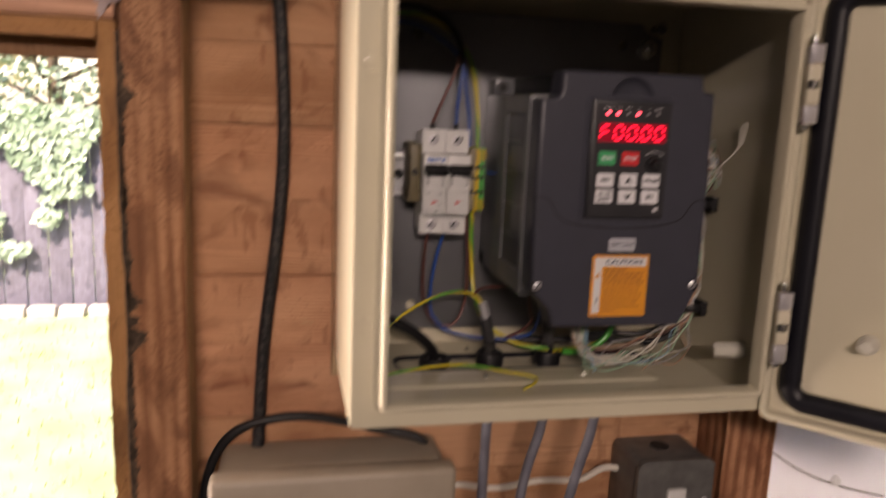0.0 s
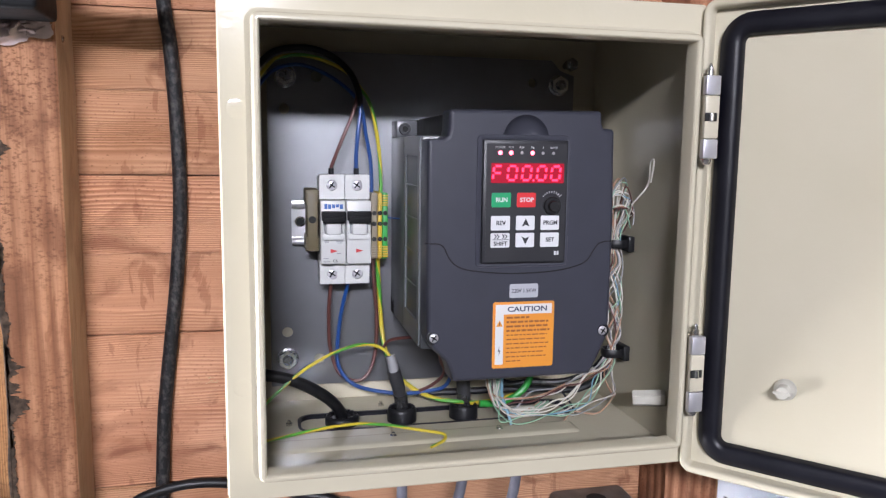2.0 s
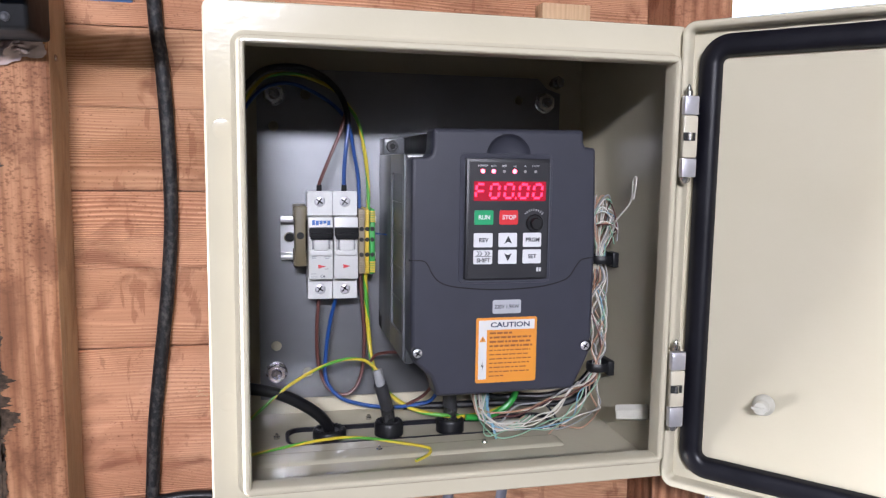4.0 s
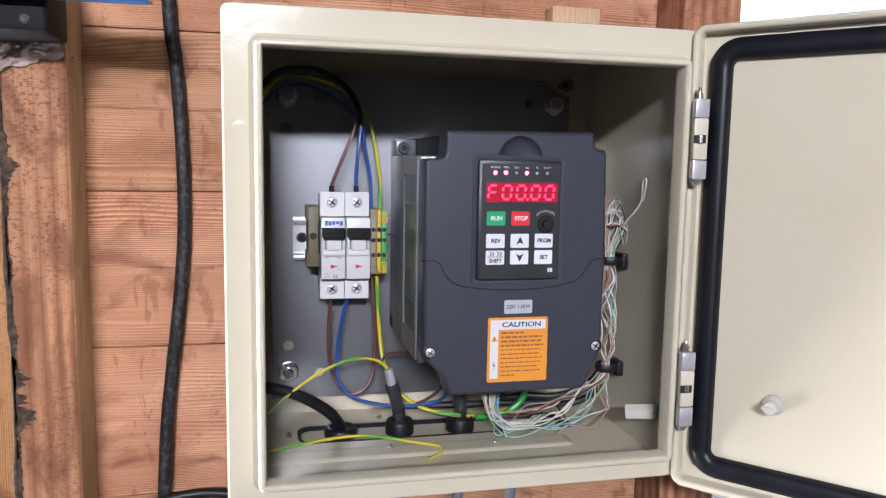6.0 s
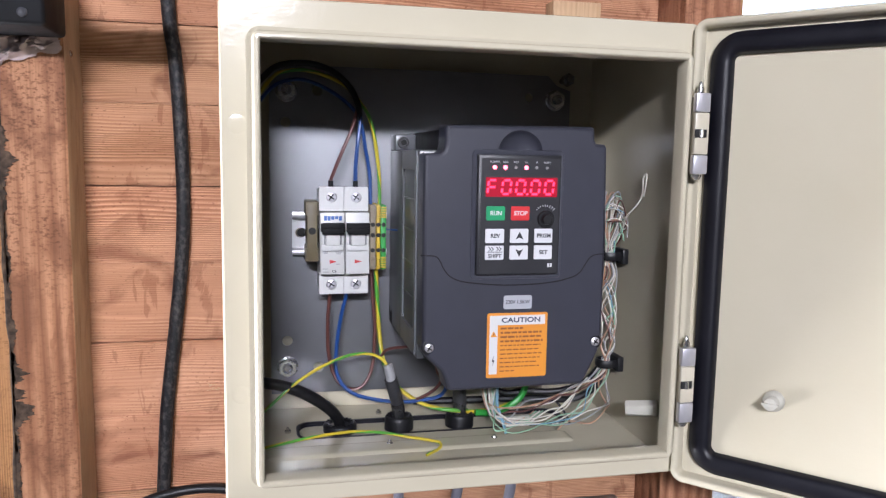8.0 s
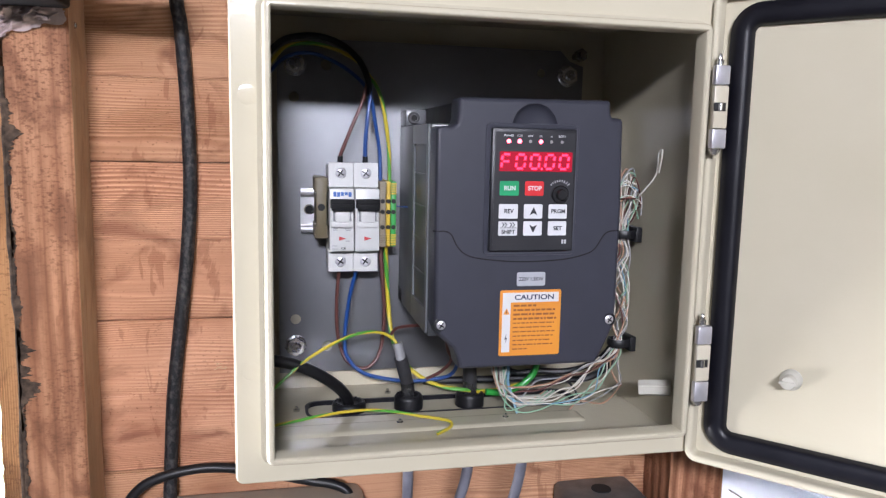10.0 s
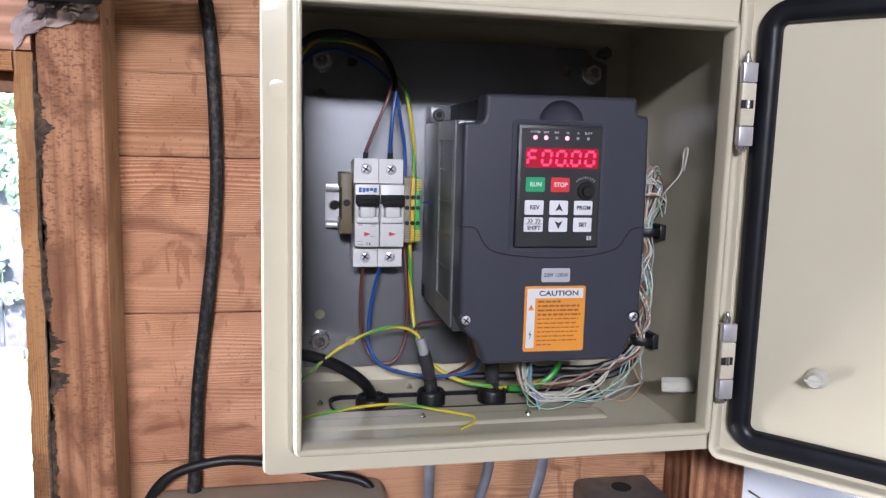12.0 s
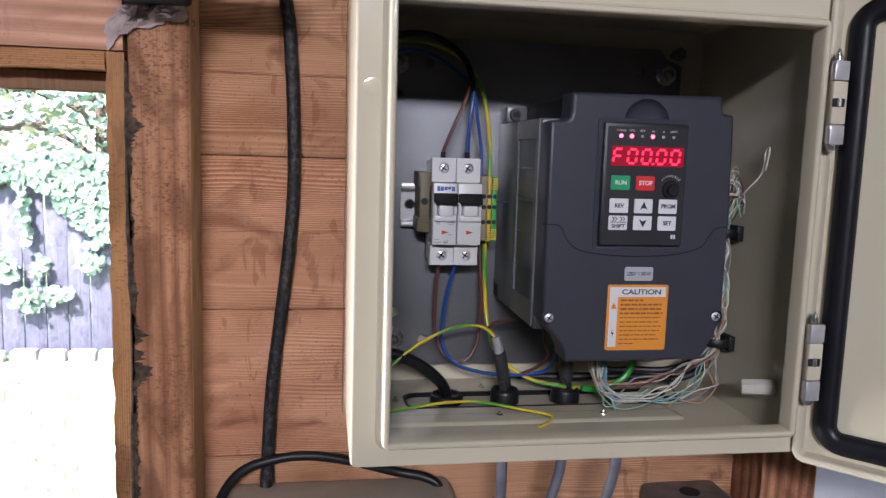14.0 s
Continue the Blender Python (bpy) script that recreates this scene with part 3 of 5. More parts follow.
def foliage(name, mat, count, place, size, label, category, seed):
    """Many small folded leaves, each of its own turn, at the places that place() gives."""
    b, r = bmesh.new(), random.Random(seed)
    for _ in range(count):
        c = Vector(place(r))
        s = size * r.uniform(0.6, 1.3)
        R = Euler((r.uniform(-0.9, 0.9), r.uniform(-0.9, 0.9), r.uniform(0, 6.28))).to_matrix() if category != "ivy" else Euler((radians(90) + r.uniform(-0.7, 0.7), r.uniform(-3.1, 3.1), r.uniform(-0.6, 0.6))).to_matrix()
        shape = ((0, -0.5, 0), (0.42, -0.35, 0.1), (0.5, 0.05, 0.12), (0.22, 0.15, 0.05), (0, 0.62, -0.05), (-0.22, 0.15, 0.05), (-0.5, 0.05, 0.12), (-0.42, -0.35, 0.1))
        vs = [b.verts.new(c + R @ Vector(p) * s) for p in shape]
        b.faces.new((vs[0], vs[1], vs[2], vs[3], vs[4])), b.faces.new((vs[0], vs[4], vs[5], vs[6], vs[7]))
    return tagged(part(name, b, mat), label, category, kind="stuff")


HANG = [(-2.5, 1.02), (-2.2, 1.08), (-2.0, 1.06), (-1.87, 0.98), (-1.74, 0.80), (-1.60, 0.70), (-1.43, 0.69), (-1.38, 1.02), (-1.2, 1.14)]
TRAILS = ((-1.65, 0.53, 0.09, 0.07), (-1.645, 0.65, 0.03, 0.09), (-1.98, 0.50, 0.05, 0.09), (-2.04, 0.28, 0.14, 0.08), (-1.86, 0.31, 0.08, 0.04), (-2.22, 0.50, 0.10, 0.11), (-2.07, 0.86, 0.035, 0.20), (-1.34, 0.74, 0.05, 0.03))
def ivy_place(r):
    """Ivy over the fence top, hanging lower in one lobe, with loose trails below it."""
    while True:
        x, z = r.uniform(-3.4, 0.4), r.uniform(0.05, 1.30)
        hang = 1.04 + 0.30 * noise.noise(Vector((x * 1.6, 2.2, 0)))
        for (x0, h0), (x1, h1) in zip(HANG, HANG[1:]):
            if x0 <= x < x1:
                hang = h0 + (h1 - h0) * (x - x0) / (x1 - x0)
        rough = 0.07 * noise.noise(Vector((x * 16, z * 16, 3.3)))
        trail = any(((x - a) / (p + rough * 0.5)) ** 2 + ((z - c) / (q + rough * 0.5)) ** 2 < 1 and r.random() < 0.6 for a, c, p, q in TRAILS)
        if trail or z + rough > hang:
            return (x, FY - 0.03 - r.uniform(0, 0.09), z)
foliage("ivy", LEAF, 4600, ivy_place, 0.054, "green ivy leaves hanging over the fence", "ivy", 11)


def tree(x, y, h, seed, mat):
    t = thing("tree", "tall garden tree with sunlit green and golden leaves", "tree", "garden trees", at=(x, y, -0.16))
    r = random.Random(seed)
    b = sweep([(x, y, -0.2), (x + 0.05, y, h * 0.3), (x - 0.08, y + 0.1, h * 0.6), (x, y, h * 0.85)], 0.11, 10, 4)
    for v in b.verts:
        k = 1 - 0.75 * max(0, v.co.z) / h
        v.co.x, v.co.y = x + (v.co.x - x) * k, y + (v.co.y - y) * k
    tips = []
    for k in range(16):
        a, z0 = k * 2.4, h * (0.25 + 0.035 * k)
        L = 1.5 * r.uniform(0.7, 1.2)
        p = [(x, y, z0), (x + 0.4 * L * math.cos(a), y + 0.4 * L * math.sin(a), z0 + 0.25), (x + L * math.cos(a), y + L * math.sin(a), z0 + 0.45)]
        sweep(p, 0.03, 6, 3, bm=b)
        tips += [p[1], p[2]]
    part("trunk", b, BARK, t)
    def place(q):
        c = Vector(q.choice(tips))
        return c + Vector((q.gauss(0, 0.33), q.gauss(0, 0.33), q.gauss(0, 0.28)))
    crown, rr = bmesh.new(), random.Random(seed + 1)
    for _ in range(2800):
        c, s = place(rr), 0.10 * rr.uniform(0.6, 1.3)
        R = Euler((rr.uniform(-1, 1), rr.uniform(-1, 1), rr.uniform(0, 6.28))).to_matrix()
        crown.faces.new([crown.verts.new(c + R @ Vector(p) * s) for p in ((0, -0.6, 0), (0.35, 0, 0.08), (0, 0.6, 0), (-0.35, 0, -0.08))])
    part("crown", crown, mat, t)
tree(-4.6, 8.6, 4.6, 5, LEAFY)
tree(-2.7, 9.3, 4.2, 8, LEAF)
tree(-6.6, 9.6, 5.0, 15, LEAF)
tree(-1.1, 10.4, 4.8, 21, LEAFY)
tree(9.5, 13.0, 4.6, 31, LEAF)
panel = thing("white_panel", "glossy white plastic panel with a screw cap outside", "panel", at=(0.8, 0.30, -0.16))
part("sheet", block(0.44, 1.4, 0.285, 0.30, -0.17, 1.06, 0.004), PANELW, panel)
part("seam", sweep([(0.53, 0.284, 1.006), (0.575, 0.284, 0.978), (0.63, 0.284, 0.955), (0.70, 0.284, 0.935)], 0.0011, 6), SEALANT, panel)
part("screw_cap", lathe([(0.0075, 0), (0.0075, 0.002), (0.005, 0.0045), (0.0005, 0.005)], (0.626, 0.285, 0.962), (0, -1, 0)), WHITEP, panel)

# ---- tilted panel light behind the camera ----
panel_m = look((-0.30, -2.35, 2.13), (0.10, 0.0, 1.40))
strip = thing("panel_light", "white framed panel light hung tilted from the ceiling", "ceiling light", at=(-0.30, -2.40, 2.35))
part("housing", block(-0.33, 0.33, -0.09, 0.09, 0.022, 0.050, 0.006, M=panel_m), WHITEP, strip)
part("diffuser", block(-0.31, 0.31, -0.075, 0.075, 0.012, 0.0215, 0.002, M=panel_m), TUBEM, strip, "lit white diffuser")
for x in (-0.53, -0.07):
    part("hanger", rod((x, -2.395, 2.16), (x, -2.395, 2.352), 0.003, n=8), STEEL, strip)

# ---- enclosure ----
X0, X1, Z0, Z1 = 0.002, 0.302, 1.1865, 1.4872
YF, YB, LIPY = 0.003, 0.172, -0.0088
LX0, LX1, LZ0, LZ1 = 0.0205, 0.2925, 1.2000, 1.4668
ZU = Z0 - 0.0016
box = thing("electrical_enclosure", "open pebble-grey steel wall enclosure with drive wiring inside", "enclosure", at=(0.152, 0.172, 1.1865))
# outer shell: wrapped sides with rounded edges, open front
shell = profile_frame((X0 + 0.004, X1 - 0.004, ZU + 0.004, Z1 - 0.004), [(0.0025, YF), (0.0035, YF + 0.0006), (0.004, YF + 0.002), (0.004, YB), (0.0028, YB), (0.0028, YF + 0.0015)], 0.0006, 3)
part("body", shell, PAINT, box, "pebble-grey painted steel sides")
part("back", sheet(round_rect(X0 + 0.0004, X1 - 0.0004, ZU + 0.0004, Z1 - 0.0004, 0.001), [], YB - 0.0015, YB - 0.0001), PAINT, box)
part("front_flange", sheet(round_rect(X0 + 0.0014, X1 - 0.0014, ZU + 0.0014, Z1 - 0.0014, 0.0025), [round_rect(LX0 + 0.0028, LX1 - 0.0028, LZ0 + 0.0028, LZ1 - 0.0028, 0.004)], YF - 0.0002, YF + 0.0012), PAINT, box, "flat painted front flange")
lip = profile_frame((LX0, LX1, LZ0, LZ1), [(0.0036, YF - 0.0002), (0.0012, YF - 0.0022), (0.0, YF - 0.005), (0.0, LIPY + 0.002), (-0.0008, LIPY + 0.0006), (-0.0020, LIPY), (-0.0034, LIPY), (-0.0042, LIPY + 0.0007), (-0.0046, LIPY + 0.0020), (-0.0046, YF + 0.0015), (-0.0038, YF + 0.0015), (-0.0030, YF)], 0.0045, 6)
part("rim", lip, PAINT, box, "raised folded rim round the opening")
for x, z in ((0.0118, 1.4150), (0.0120, 1.2552)):
    part("dimple", lathe([(0.0056, 0.0), (0.0048, 0.00012), (0.0030, 0.0002), (0.0004, 0.00022)], (x, YF - 0.0002, z), (0, -1, 0), 24), PAINT, box, "round filled hinge boss")
# bottom gland opening
def floor_plate(outer, holes, z0, z1):
    M = Matrix(((1, 0, 0, 0), (0, 0, 1, 0), (0, -1, 0, 0), (0, 0, 0, 1)))
    b = sheet(outer, holes, -z0, -z1)
    for v in b.verts:
        v.co = Vector((v.co.x, v.co.z, -v.co.y))
    return b
OPEN = round_rect(0.047, 0.262, 0.0965, 0.134, 0.012)
tray = floor_plate(round_rect(X0 + 0.0012, X1 - 0.0012, YF + 0.001, YB - 0.002, 0.001), [OPEN], Z0 + 0.0012, Z0 + 0.0026)
part("floor_sheet", tray, PAINT, box)
gl = [(0.0800, 0.1150), (0.1256, 0.1127), (0.1742, 0.1115)]
part("gland_plate", floor_plate(round_rect(0.036, 0.275, 0.066, 0.148, 0.004), [ring(x, y, 0.009) for x, y in gl], Z0 - 0.0034, Z0 - 0.0018), PAINT, box, "bolted bottom gland plate")
gk = profile_frame((0.047, 0.262, 0.0965, 0.134), [(0.0, 0), (0.0, 0.0046), (-0.0022, 0.0046), (-0.0022, 0)], 0.012, 6)
for v in gk.verts:
    v.co = Vector((v.co.x, v.co.z, Z0 - 0.0016 + v.co.y))
part("gland_gasket", gk, RUBBER, box, "black foam gasket strip")
for x, y in ((0.0405, 0.114), (0.1140, 0.1445), (0.1130, 0.0758), (0.1920, 0.0740), (0.2630, 0.102)):
    st = rod((x, y, Z0 + 0.002), (x, y, Z0 + 0.0062), 0.0012, n=10)
    rod((x, y, Z0 + 0.0026), (x, y, Z0 + 0.0042), 0.0026, n=6, bm=st)
    part("stud_screw", st, STEEL, box)
ridge = bmesh.new()
rx0, rx1, ry0, ry1, rr = 0.0205, 0.2560, 0.0545, 0.0880, 0.010
rows_ = []
for j in range(29):
    y = ry0 + (ry1 - ry0) * j / 28
    row = []
    for i in range(81):
        x = rx0 + (rx1 - rx0) * i / 80
        qx, qy = abs(x - (rx0 + rx1) / 2) - (rx1 - rx0) / 2 + rr, abs(y - (ry0 + ry1) / 2) - (ry1 - ry0) / 2 + rr
        d = -(math.hypot(max(qx, 0), max(qy, 0)) + min(max(qx, qy), 0) - rr)
        k = min(max(d / 0.0095, 0), 1)
        row.append(ridge.verts.new((x, y, Z0 + 0.0011 + 0.0030 * k * k * (3 - 2 * k))))
    rows_.append(row)
for a_, c_ in zip(rows_, rows_[1:]):
    for i in range(80):
        ridge.faces.new((a_[i], a_[i + 1], c_[i + 1], c_[i]))
part("floor_ridge", ridge, PAINT, box, "pressed stiffening ridge")
# hexagonal nylon stop on the right wall
sto = rod((0.3005, 0.030, 1.2215), (0.2805, 0.040, 1.2195), 0.0062, 0.0058, n=6)
bmesh.ops.bevel(sto, geom=sto.edges[:], offset=0.0006, segments=2, affect="EDGES")
part("stop_stud", sto, NYLON, box, "translucent cream hexagonal stud")

wst = rod((0.2738, YB - 0.0016, 1.4655), (0.2738, 0.1520, 1.4655), 0.0028, n=12)
rod((0.2738, 0.1600, 1.4655), (0.2738, 0.1555, 1.4655), 0.0055, n=6, bm=wst)
part("weld_stud", wst, NUT, box, "threaded stud with a dull nut")

# door in its own axes: u along the door from the hinge, v outwards, z up
D = Vector((0.664, -0.747, 0)).normalized()
V = Vector((-D.y, D.x, 0))
DM = Matrix(((D.x, V.x, 0, 0.3195), (D.y, V.y, 0, -0.0150), (0, 0, 1, 0), (0, 0, 0, 1)))
DU0, DU1, DZ0, DZ1 = -0.0270, 0.272, 1.1815, 1.4890
def on_door(b):
    bmesh.ops.transform(b, matrix=DM, verts=b.verts)
    return b
door = part("door", on_door(sheet(round_rect(DU0 + 0.001, DU1 - 0.001, DZ0 + 0.001, DZ1 - 0.001, 0.006), [], 0.0, 0.0015)), PAINT, box, "opened pebble-grey steel door")
part("door_rim", on_door(profile_frame((DU0, DU1, DZ0, DZ1), [(0.0, 0.0016), (0.0, -0.0075), (-0.0006, -0.0088), (-0.0020, -0.0095), (-0.0036, -0.0092), (-0.0046, -0.0082), (-0.0050, -0.0060), (-0.0056, -0.0006), (-0.0056, 0.0016)], 0.0085, 7)), PAINT, door, "rounded turned-in door edge")
part("door_gasket", on_door(profile_frame((-0.0025, 0.2475, 1.2052, 1.4660), [(0.0, -0.0003), (0.0006, -0.0040), (0.0022, -0.0062), (0.0050, -0.0072), (0.0085, -0.0072), (0.0115, -0.0060), (0.0142, -0.0036), (0.0148, -0.0003)], 0.0045, 7)), RUBBER, door, "thick black foam door gasket")
kn = lathe([(0.0066, -0.0002), (0.0066, 0.0022), (0.0054, 0.0042), (0.0046, 0.0048), (0.0044, 0.0100), (0.0038, 0.0110), (0.0006, 0.0112)], (0.0345, -0.0004, 1.2480), (0, -1, 0), 24)
block(0.0294, 0.0396, -0.0124, -0.0108, 1.2471, 1.2489, 0.0004, bm=kn)
part("door_stud", on_door(kn), NYLON, door, "cream nylon slotted stud")


def hinge(ztop, zs):
    """zs: edges of the upper steel block, cream barrel and lower steel block."""
    hx, hy = 0.2962, -0.0105
    h = None
    bar = block(hx - 0.0050, hx + 0.0050, hy - 0.0048, hy - 0.0008, zs[2], zs[1], 0.0012)
    h = part("hinge", bar, PAINT_DULL, box, "hinge with cream barrel and bare steel blocks")
    zc = (zs[1] + zs[2]) / 2
    part("slot", block(hx - 0.0052, hx + 0.0030, hy - 0.0053, hy - 0.0046, zc - 0.0026, zc + 0.0026, 0.0003), DARKHOLE, h)
    part("slot_pin", rod((hx - 0.001, hy - 0.0052, zc - 0.0024), (hx - 0.001, hy - 0.0052, zc + 0.0024), 0.0016, n=10), STEEL, h)
    for a, c in ((zs[1], zs[0]), (zs[3], zs[2])):
        part("hinge_block", block(hx - 0.0049, hx + 0.0049, hy - 0.0048, hy - 0.0004, a + 0.0003, c - 0.0003, 0.0006), HINGEM, h)
    part("hinge_leaf", block(hx - 0.0030, hx + 0.0055, hy - 0.0010, YF - 0.0003, zs[3] + 0.002, zs[0] - 0.002, 0.0004), PAINT_DULL, h)
    part("hinge_pin", lathe([(0.0023, 0), (0.0023, 0.003), (0.0015, 0.0038), (0.0015, 0.0052), (0.0004, 0.0074)], (hx, hy, zs[0]), (0, 0, 1), 14), STEEL, h)
    part("hinge_pin", lathe([(0.0034, 0), (0.0034, 0.0014), (0.0022, 0.0034), (0.0006, 0.004)], (hx, hy, zs[3]), (0, 0, -1), 14), STEEL, h)
hinge(0, (1.4418, 1.4295, 1.4030, 1.3905))
hinge(0, (1.2775, 1.2650, 1.2405, 1.2268))

# timber packers behind the enclosure
for x0, x1, zt in ((0.002, 0.0435, 1.5215), (0.2640, 0.3075, 1.5330)):
    tagged(part("timber_packer", block(x0, x1, YB, BY, 1.16, zt, 0.0008), BATTEN), "pale new pine packer behind the enclosure", "timber block", "packers")

# ---- mounting plate ----
PY = 0.157
plate = thing("mounting_plate", "galvanised steel mounting plate with punched holes", "mounting plate", at=(0.15, PY, 1.206))
out = [(0.0285, 1.2060), (0.2760, 1.2060), (0.2760, 1.4560), (0.2640, 1.4600), (0.2560, 1.4680), (0.0400, 1.4680), (0.0285, 1.4600)]
holes = [ring(x, z, r) for x, z, r in ((0.0410, 1.4239, 0.0040), (0.0655, 1.4489, 0.0042), (0.0414, 1.2496, 0.0042), (0.0662, 1.2270, 0.0042), (0.2400, 1.4495, 0.0036))]
part("plate", sheet(out, holes, PY, PY + 0.002), ZINC, plate)
for x, z in ((0.0413, 1.2285), (0.0418, 1.4480), (0.2622, 1.4480)):
    part("washer", lathe([(0.0085, 0), (0.0085, 0.0012), (0.0078, 0.0016), (0.003, 0.0016)], (x, PY, z), (0, -1, 0)), NUT, plate)
    hx = rod((x, PY - 0.0015, z), (x, PY - 0.0068, z), 0.0074, n=6)
    bmesh.ops.bevel(hx, geom=[e for e in hx.edges if abs(e.verts[0].co.y - e.verts[1].co.y) < 1e-5], offset=0.0007, segments=2, affect="EDGES")
    nut_part = part("bolt", hx, STEEL, plate, "hexagon nut on a threaded stud", angle=20)
    part("stud_end", lathe([(0.0042, 0), (0.0042, 0.0012), (0.0032, 0.0022), (0.0003, 0.0022)], (x, PY - 0.0068, z), (0, -1, 0), 16), NUT, nut_part)
    part("bolt_shaft", rod((x, PY + 0.0021, z), (x, YB - 0.0016, z), 0.003, n=10), STEEL, plate)

# ---- rail, breaker and terminals ----
rail = bmesh.new()
prof = [(1.3202, 0.1496), (1.3206, 0.1484), (1.3228, 0.1476), (1.3250, 0.1484), (1.3256, 0.1500), (1.3256, 0.1558), (1.3490, 0.1558), (1.3490, 0.1500), (1.3496, 0.1484), (1.3520, 0.1476), (1.3544, 0.1484), (1.3548, 0.1496), (1.3500, 0.1512), (1.3500, 0.1570), (1.3246, 0.1570), (1.3246, 0.1512)]
ends = [[rail.verts.new((x, y, z)) for z, y in prof] for x in (0.0455, 0.1200)]
for k in range(len(prof)):
    rail.faces.new((ends[0][k], ends[0][(k + 1) % len(prof)], ends[1][(k + 1) % len(prof)], ends[1][k]))
rail.faces.new(ends[0][::-1]), rail.faces.new(ends[1])
din = tagged(part("din_rail", rail, RAILM, angle=50), "short bright zinc top-hat rail on the mounting plate", "din rail")
part("rail_screw", lathe([(0.0042, 0), (0.0042, 0.0007), (0.0032, 0.0012), (0.0031, 0.0004), (0.0002, 0.0004)], (0.0522, 0.1558, 1.3376), (0, -1, 0), 20), STEEL, din, "bright screw eyelet")
part("screw_bore", rod((0.0522, 0.1556, 1.3376), (0.0522, 0.1550, 1.3376), 0.0030, n=16), DARKHOLE, din)
stop = thing("end_stop", "olive-brown plastic end stop clamped on the rail", "end stop", at=(0.0595, 0.149, 1.318))
sb = block(0.0556, 0.0634, 0.1175, 0.1490, 1.3200, 1.3632, 0.0010)
block(0.0546, 0.0642, 0.1190, 0.1490, 1.3188, 1.3300, 0.0012, bm=sb)
block(0.0546, 0.0642, 0.1190, 0.1490, 1.3530, 1.3645, 0.0012, bm=sb)
for k in range(6):
    block(0.0543, 0.0645, 0.1178, 0.1196, 1.3628 - 0.0017 * k, 1.3637 - 0.0017 * k, bm=sb)
    block(0.0543, 0.0645, 0.1178, 0.1196, 1.3282 - 0.0017 * k, 1.3291 - 0.0017 * k, bm=sb)
part("body", sb, OLIVE, stop)
part("screw_hole", rod((0.0594, 0.1168, 1.3425), (0.0594, 0.1185, 1.3425), 0.0027, n=16), DARKHOLE, stop)

mcb = thing("circuit_breaker", "white two-pole circuit breaker with black toggles on a rail", "circuit breaker", at=(0.083, 0.149, 1.294))


def slotted(x, y, z, r, parent, cross=True):
    s = part("screw", lathe([(r, 0), (r, 0.0006), (r * 0.8, 0.0011), (0.0003, 0.0013)], (x, y, z), (0, -1, 0), 18), HINGEM, parent, "bright cross-head screw")
    cx = block(x - r * 0.75, x + r * 0.75, y - 0.0015, y - 0.0008, z - r * 0.13, z + r * 0.13, M=Matrix.Translation((x, 0, z)) @ pose(0, 0, 0, 0, 35, 0) @ Matrix.Translation((-x, 0, -z)))
    if cross:
        block(x - r * 0.13, x + r * 0.13, y - 0.0015, y - 0.0008, z - r * 0.75, z + r * 0.75, bm=cx, M=Matrix.Translation((x, 0, z)) @ pose(0, 0, 0, 0, 35, 0) @ Matrix.Translation((-x, 0, -z)))
    part("recess", cx, DARKHOLE, s)
    return s


for k, x0 in enumerate((0.0648, 0.0834)):
    x1, xc = x0 + 0.0182, x0 + 0.0091
    body = block(x0, x1, 0.1290, 0.1490, 1.2965, 1.3730, 0.0006)
    part("pole_body", body, WHITEP, mcb)
    for z0, z1, zs in ((1.3572, 1.3752, 1.3675), (1.2940, 1.3095, 1.3012)):
        t = sheet(round_rect(x0, x1, z0, z1, 0.0007), [ring(xc, zs, 0.0040)], 0.1205, 0.1300)
        part("terminal_cover", t, WHITEP, mcb)
        slotted(xc, 0.1245, zs, 0.0038, mcb)
    face = block(x0 + 0.0002, x1 - 0.0001, 0.1105, 0.1300, 1.3105, 1.3566, 0.0007)
    f = part("face", face, WHITEP, mcb)
    tg = block(x0 + 0.0006, x1 - 0.0004, 0.1045, 0.1112, 1.3425, 1.3492, 0.0005)
    block(x0 + 0.0012, x1 - 0.0010, 0.1022, 0.1050, 1.3412, 1.3456, 0.0005, bm=tg)
    part("toggle", tg, TOGGLE, mcb, "black toggle")
    # flat grey slab paints the shadow on both sides of the lever's stem
    part("lever_well", block(x0 + 0.0016, x1 - 0.0016, 0.1100, 0.1108, 1.3296, 1.3424, 0.0002), GREYI, mcb)
    lever = block(x0 + 0.0038, x1 - 0.0038, 0.1062, 0.1108, 1.3322, 1.3424, 0.0010)
    block(x0 + 0.0008, x1 - 0.0008, 0.1078, 0.1108, 1.3282, 1.3330, 0.0010, bm=lever)
    block(x0 + 0.0008, x0 + 0.0026, 0.1080, 0.1108, 1.3325, 1.3420, 0.0006, bm=lever)
    block(x1 - 0.0026, x1 - 0.0008, 0.1080, 0.1108, 1.3325, 1.3420, 0.0006, bm=lever)
    part("lever", lever, WHITEP, mcb)
    tri = bmesh.new()
    tri.faces.new([tri.verts.new(p) for p in ((x0 + 0.0070, 0.11035, 1.3185), (x0 + 0.0070, 0.11035, 1.3217), (x0 + 0.0125, 0.11035, 1.3201))])
    part("arrow", tri, INKR, mcb)
part("maker_mark", block(0.0676, 0.0698, 0.11025, 0.1106, 1.3508, 1.3545, 0.0001), INKB, mcb)
for x in (0.0702, 0.0730, 0.0758, 0.0786):
    part("maker_mark", block(x, x + 0.0023, 0.11025, 0.1106, 1.3508 + 0.0006 * (int(x * 1e4) % 3), 1.3542, 0.0001), INKB, mcb)
text("rating", "C6", 0.0752, 0.1102, 1.3128, 0.0028, INK, mcb, bold=0.00005)
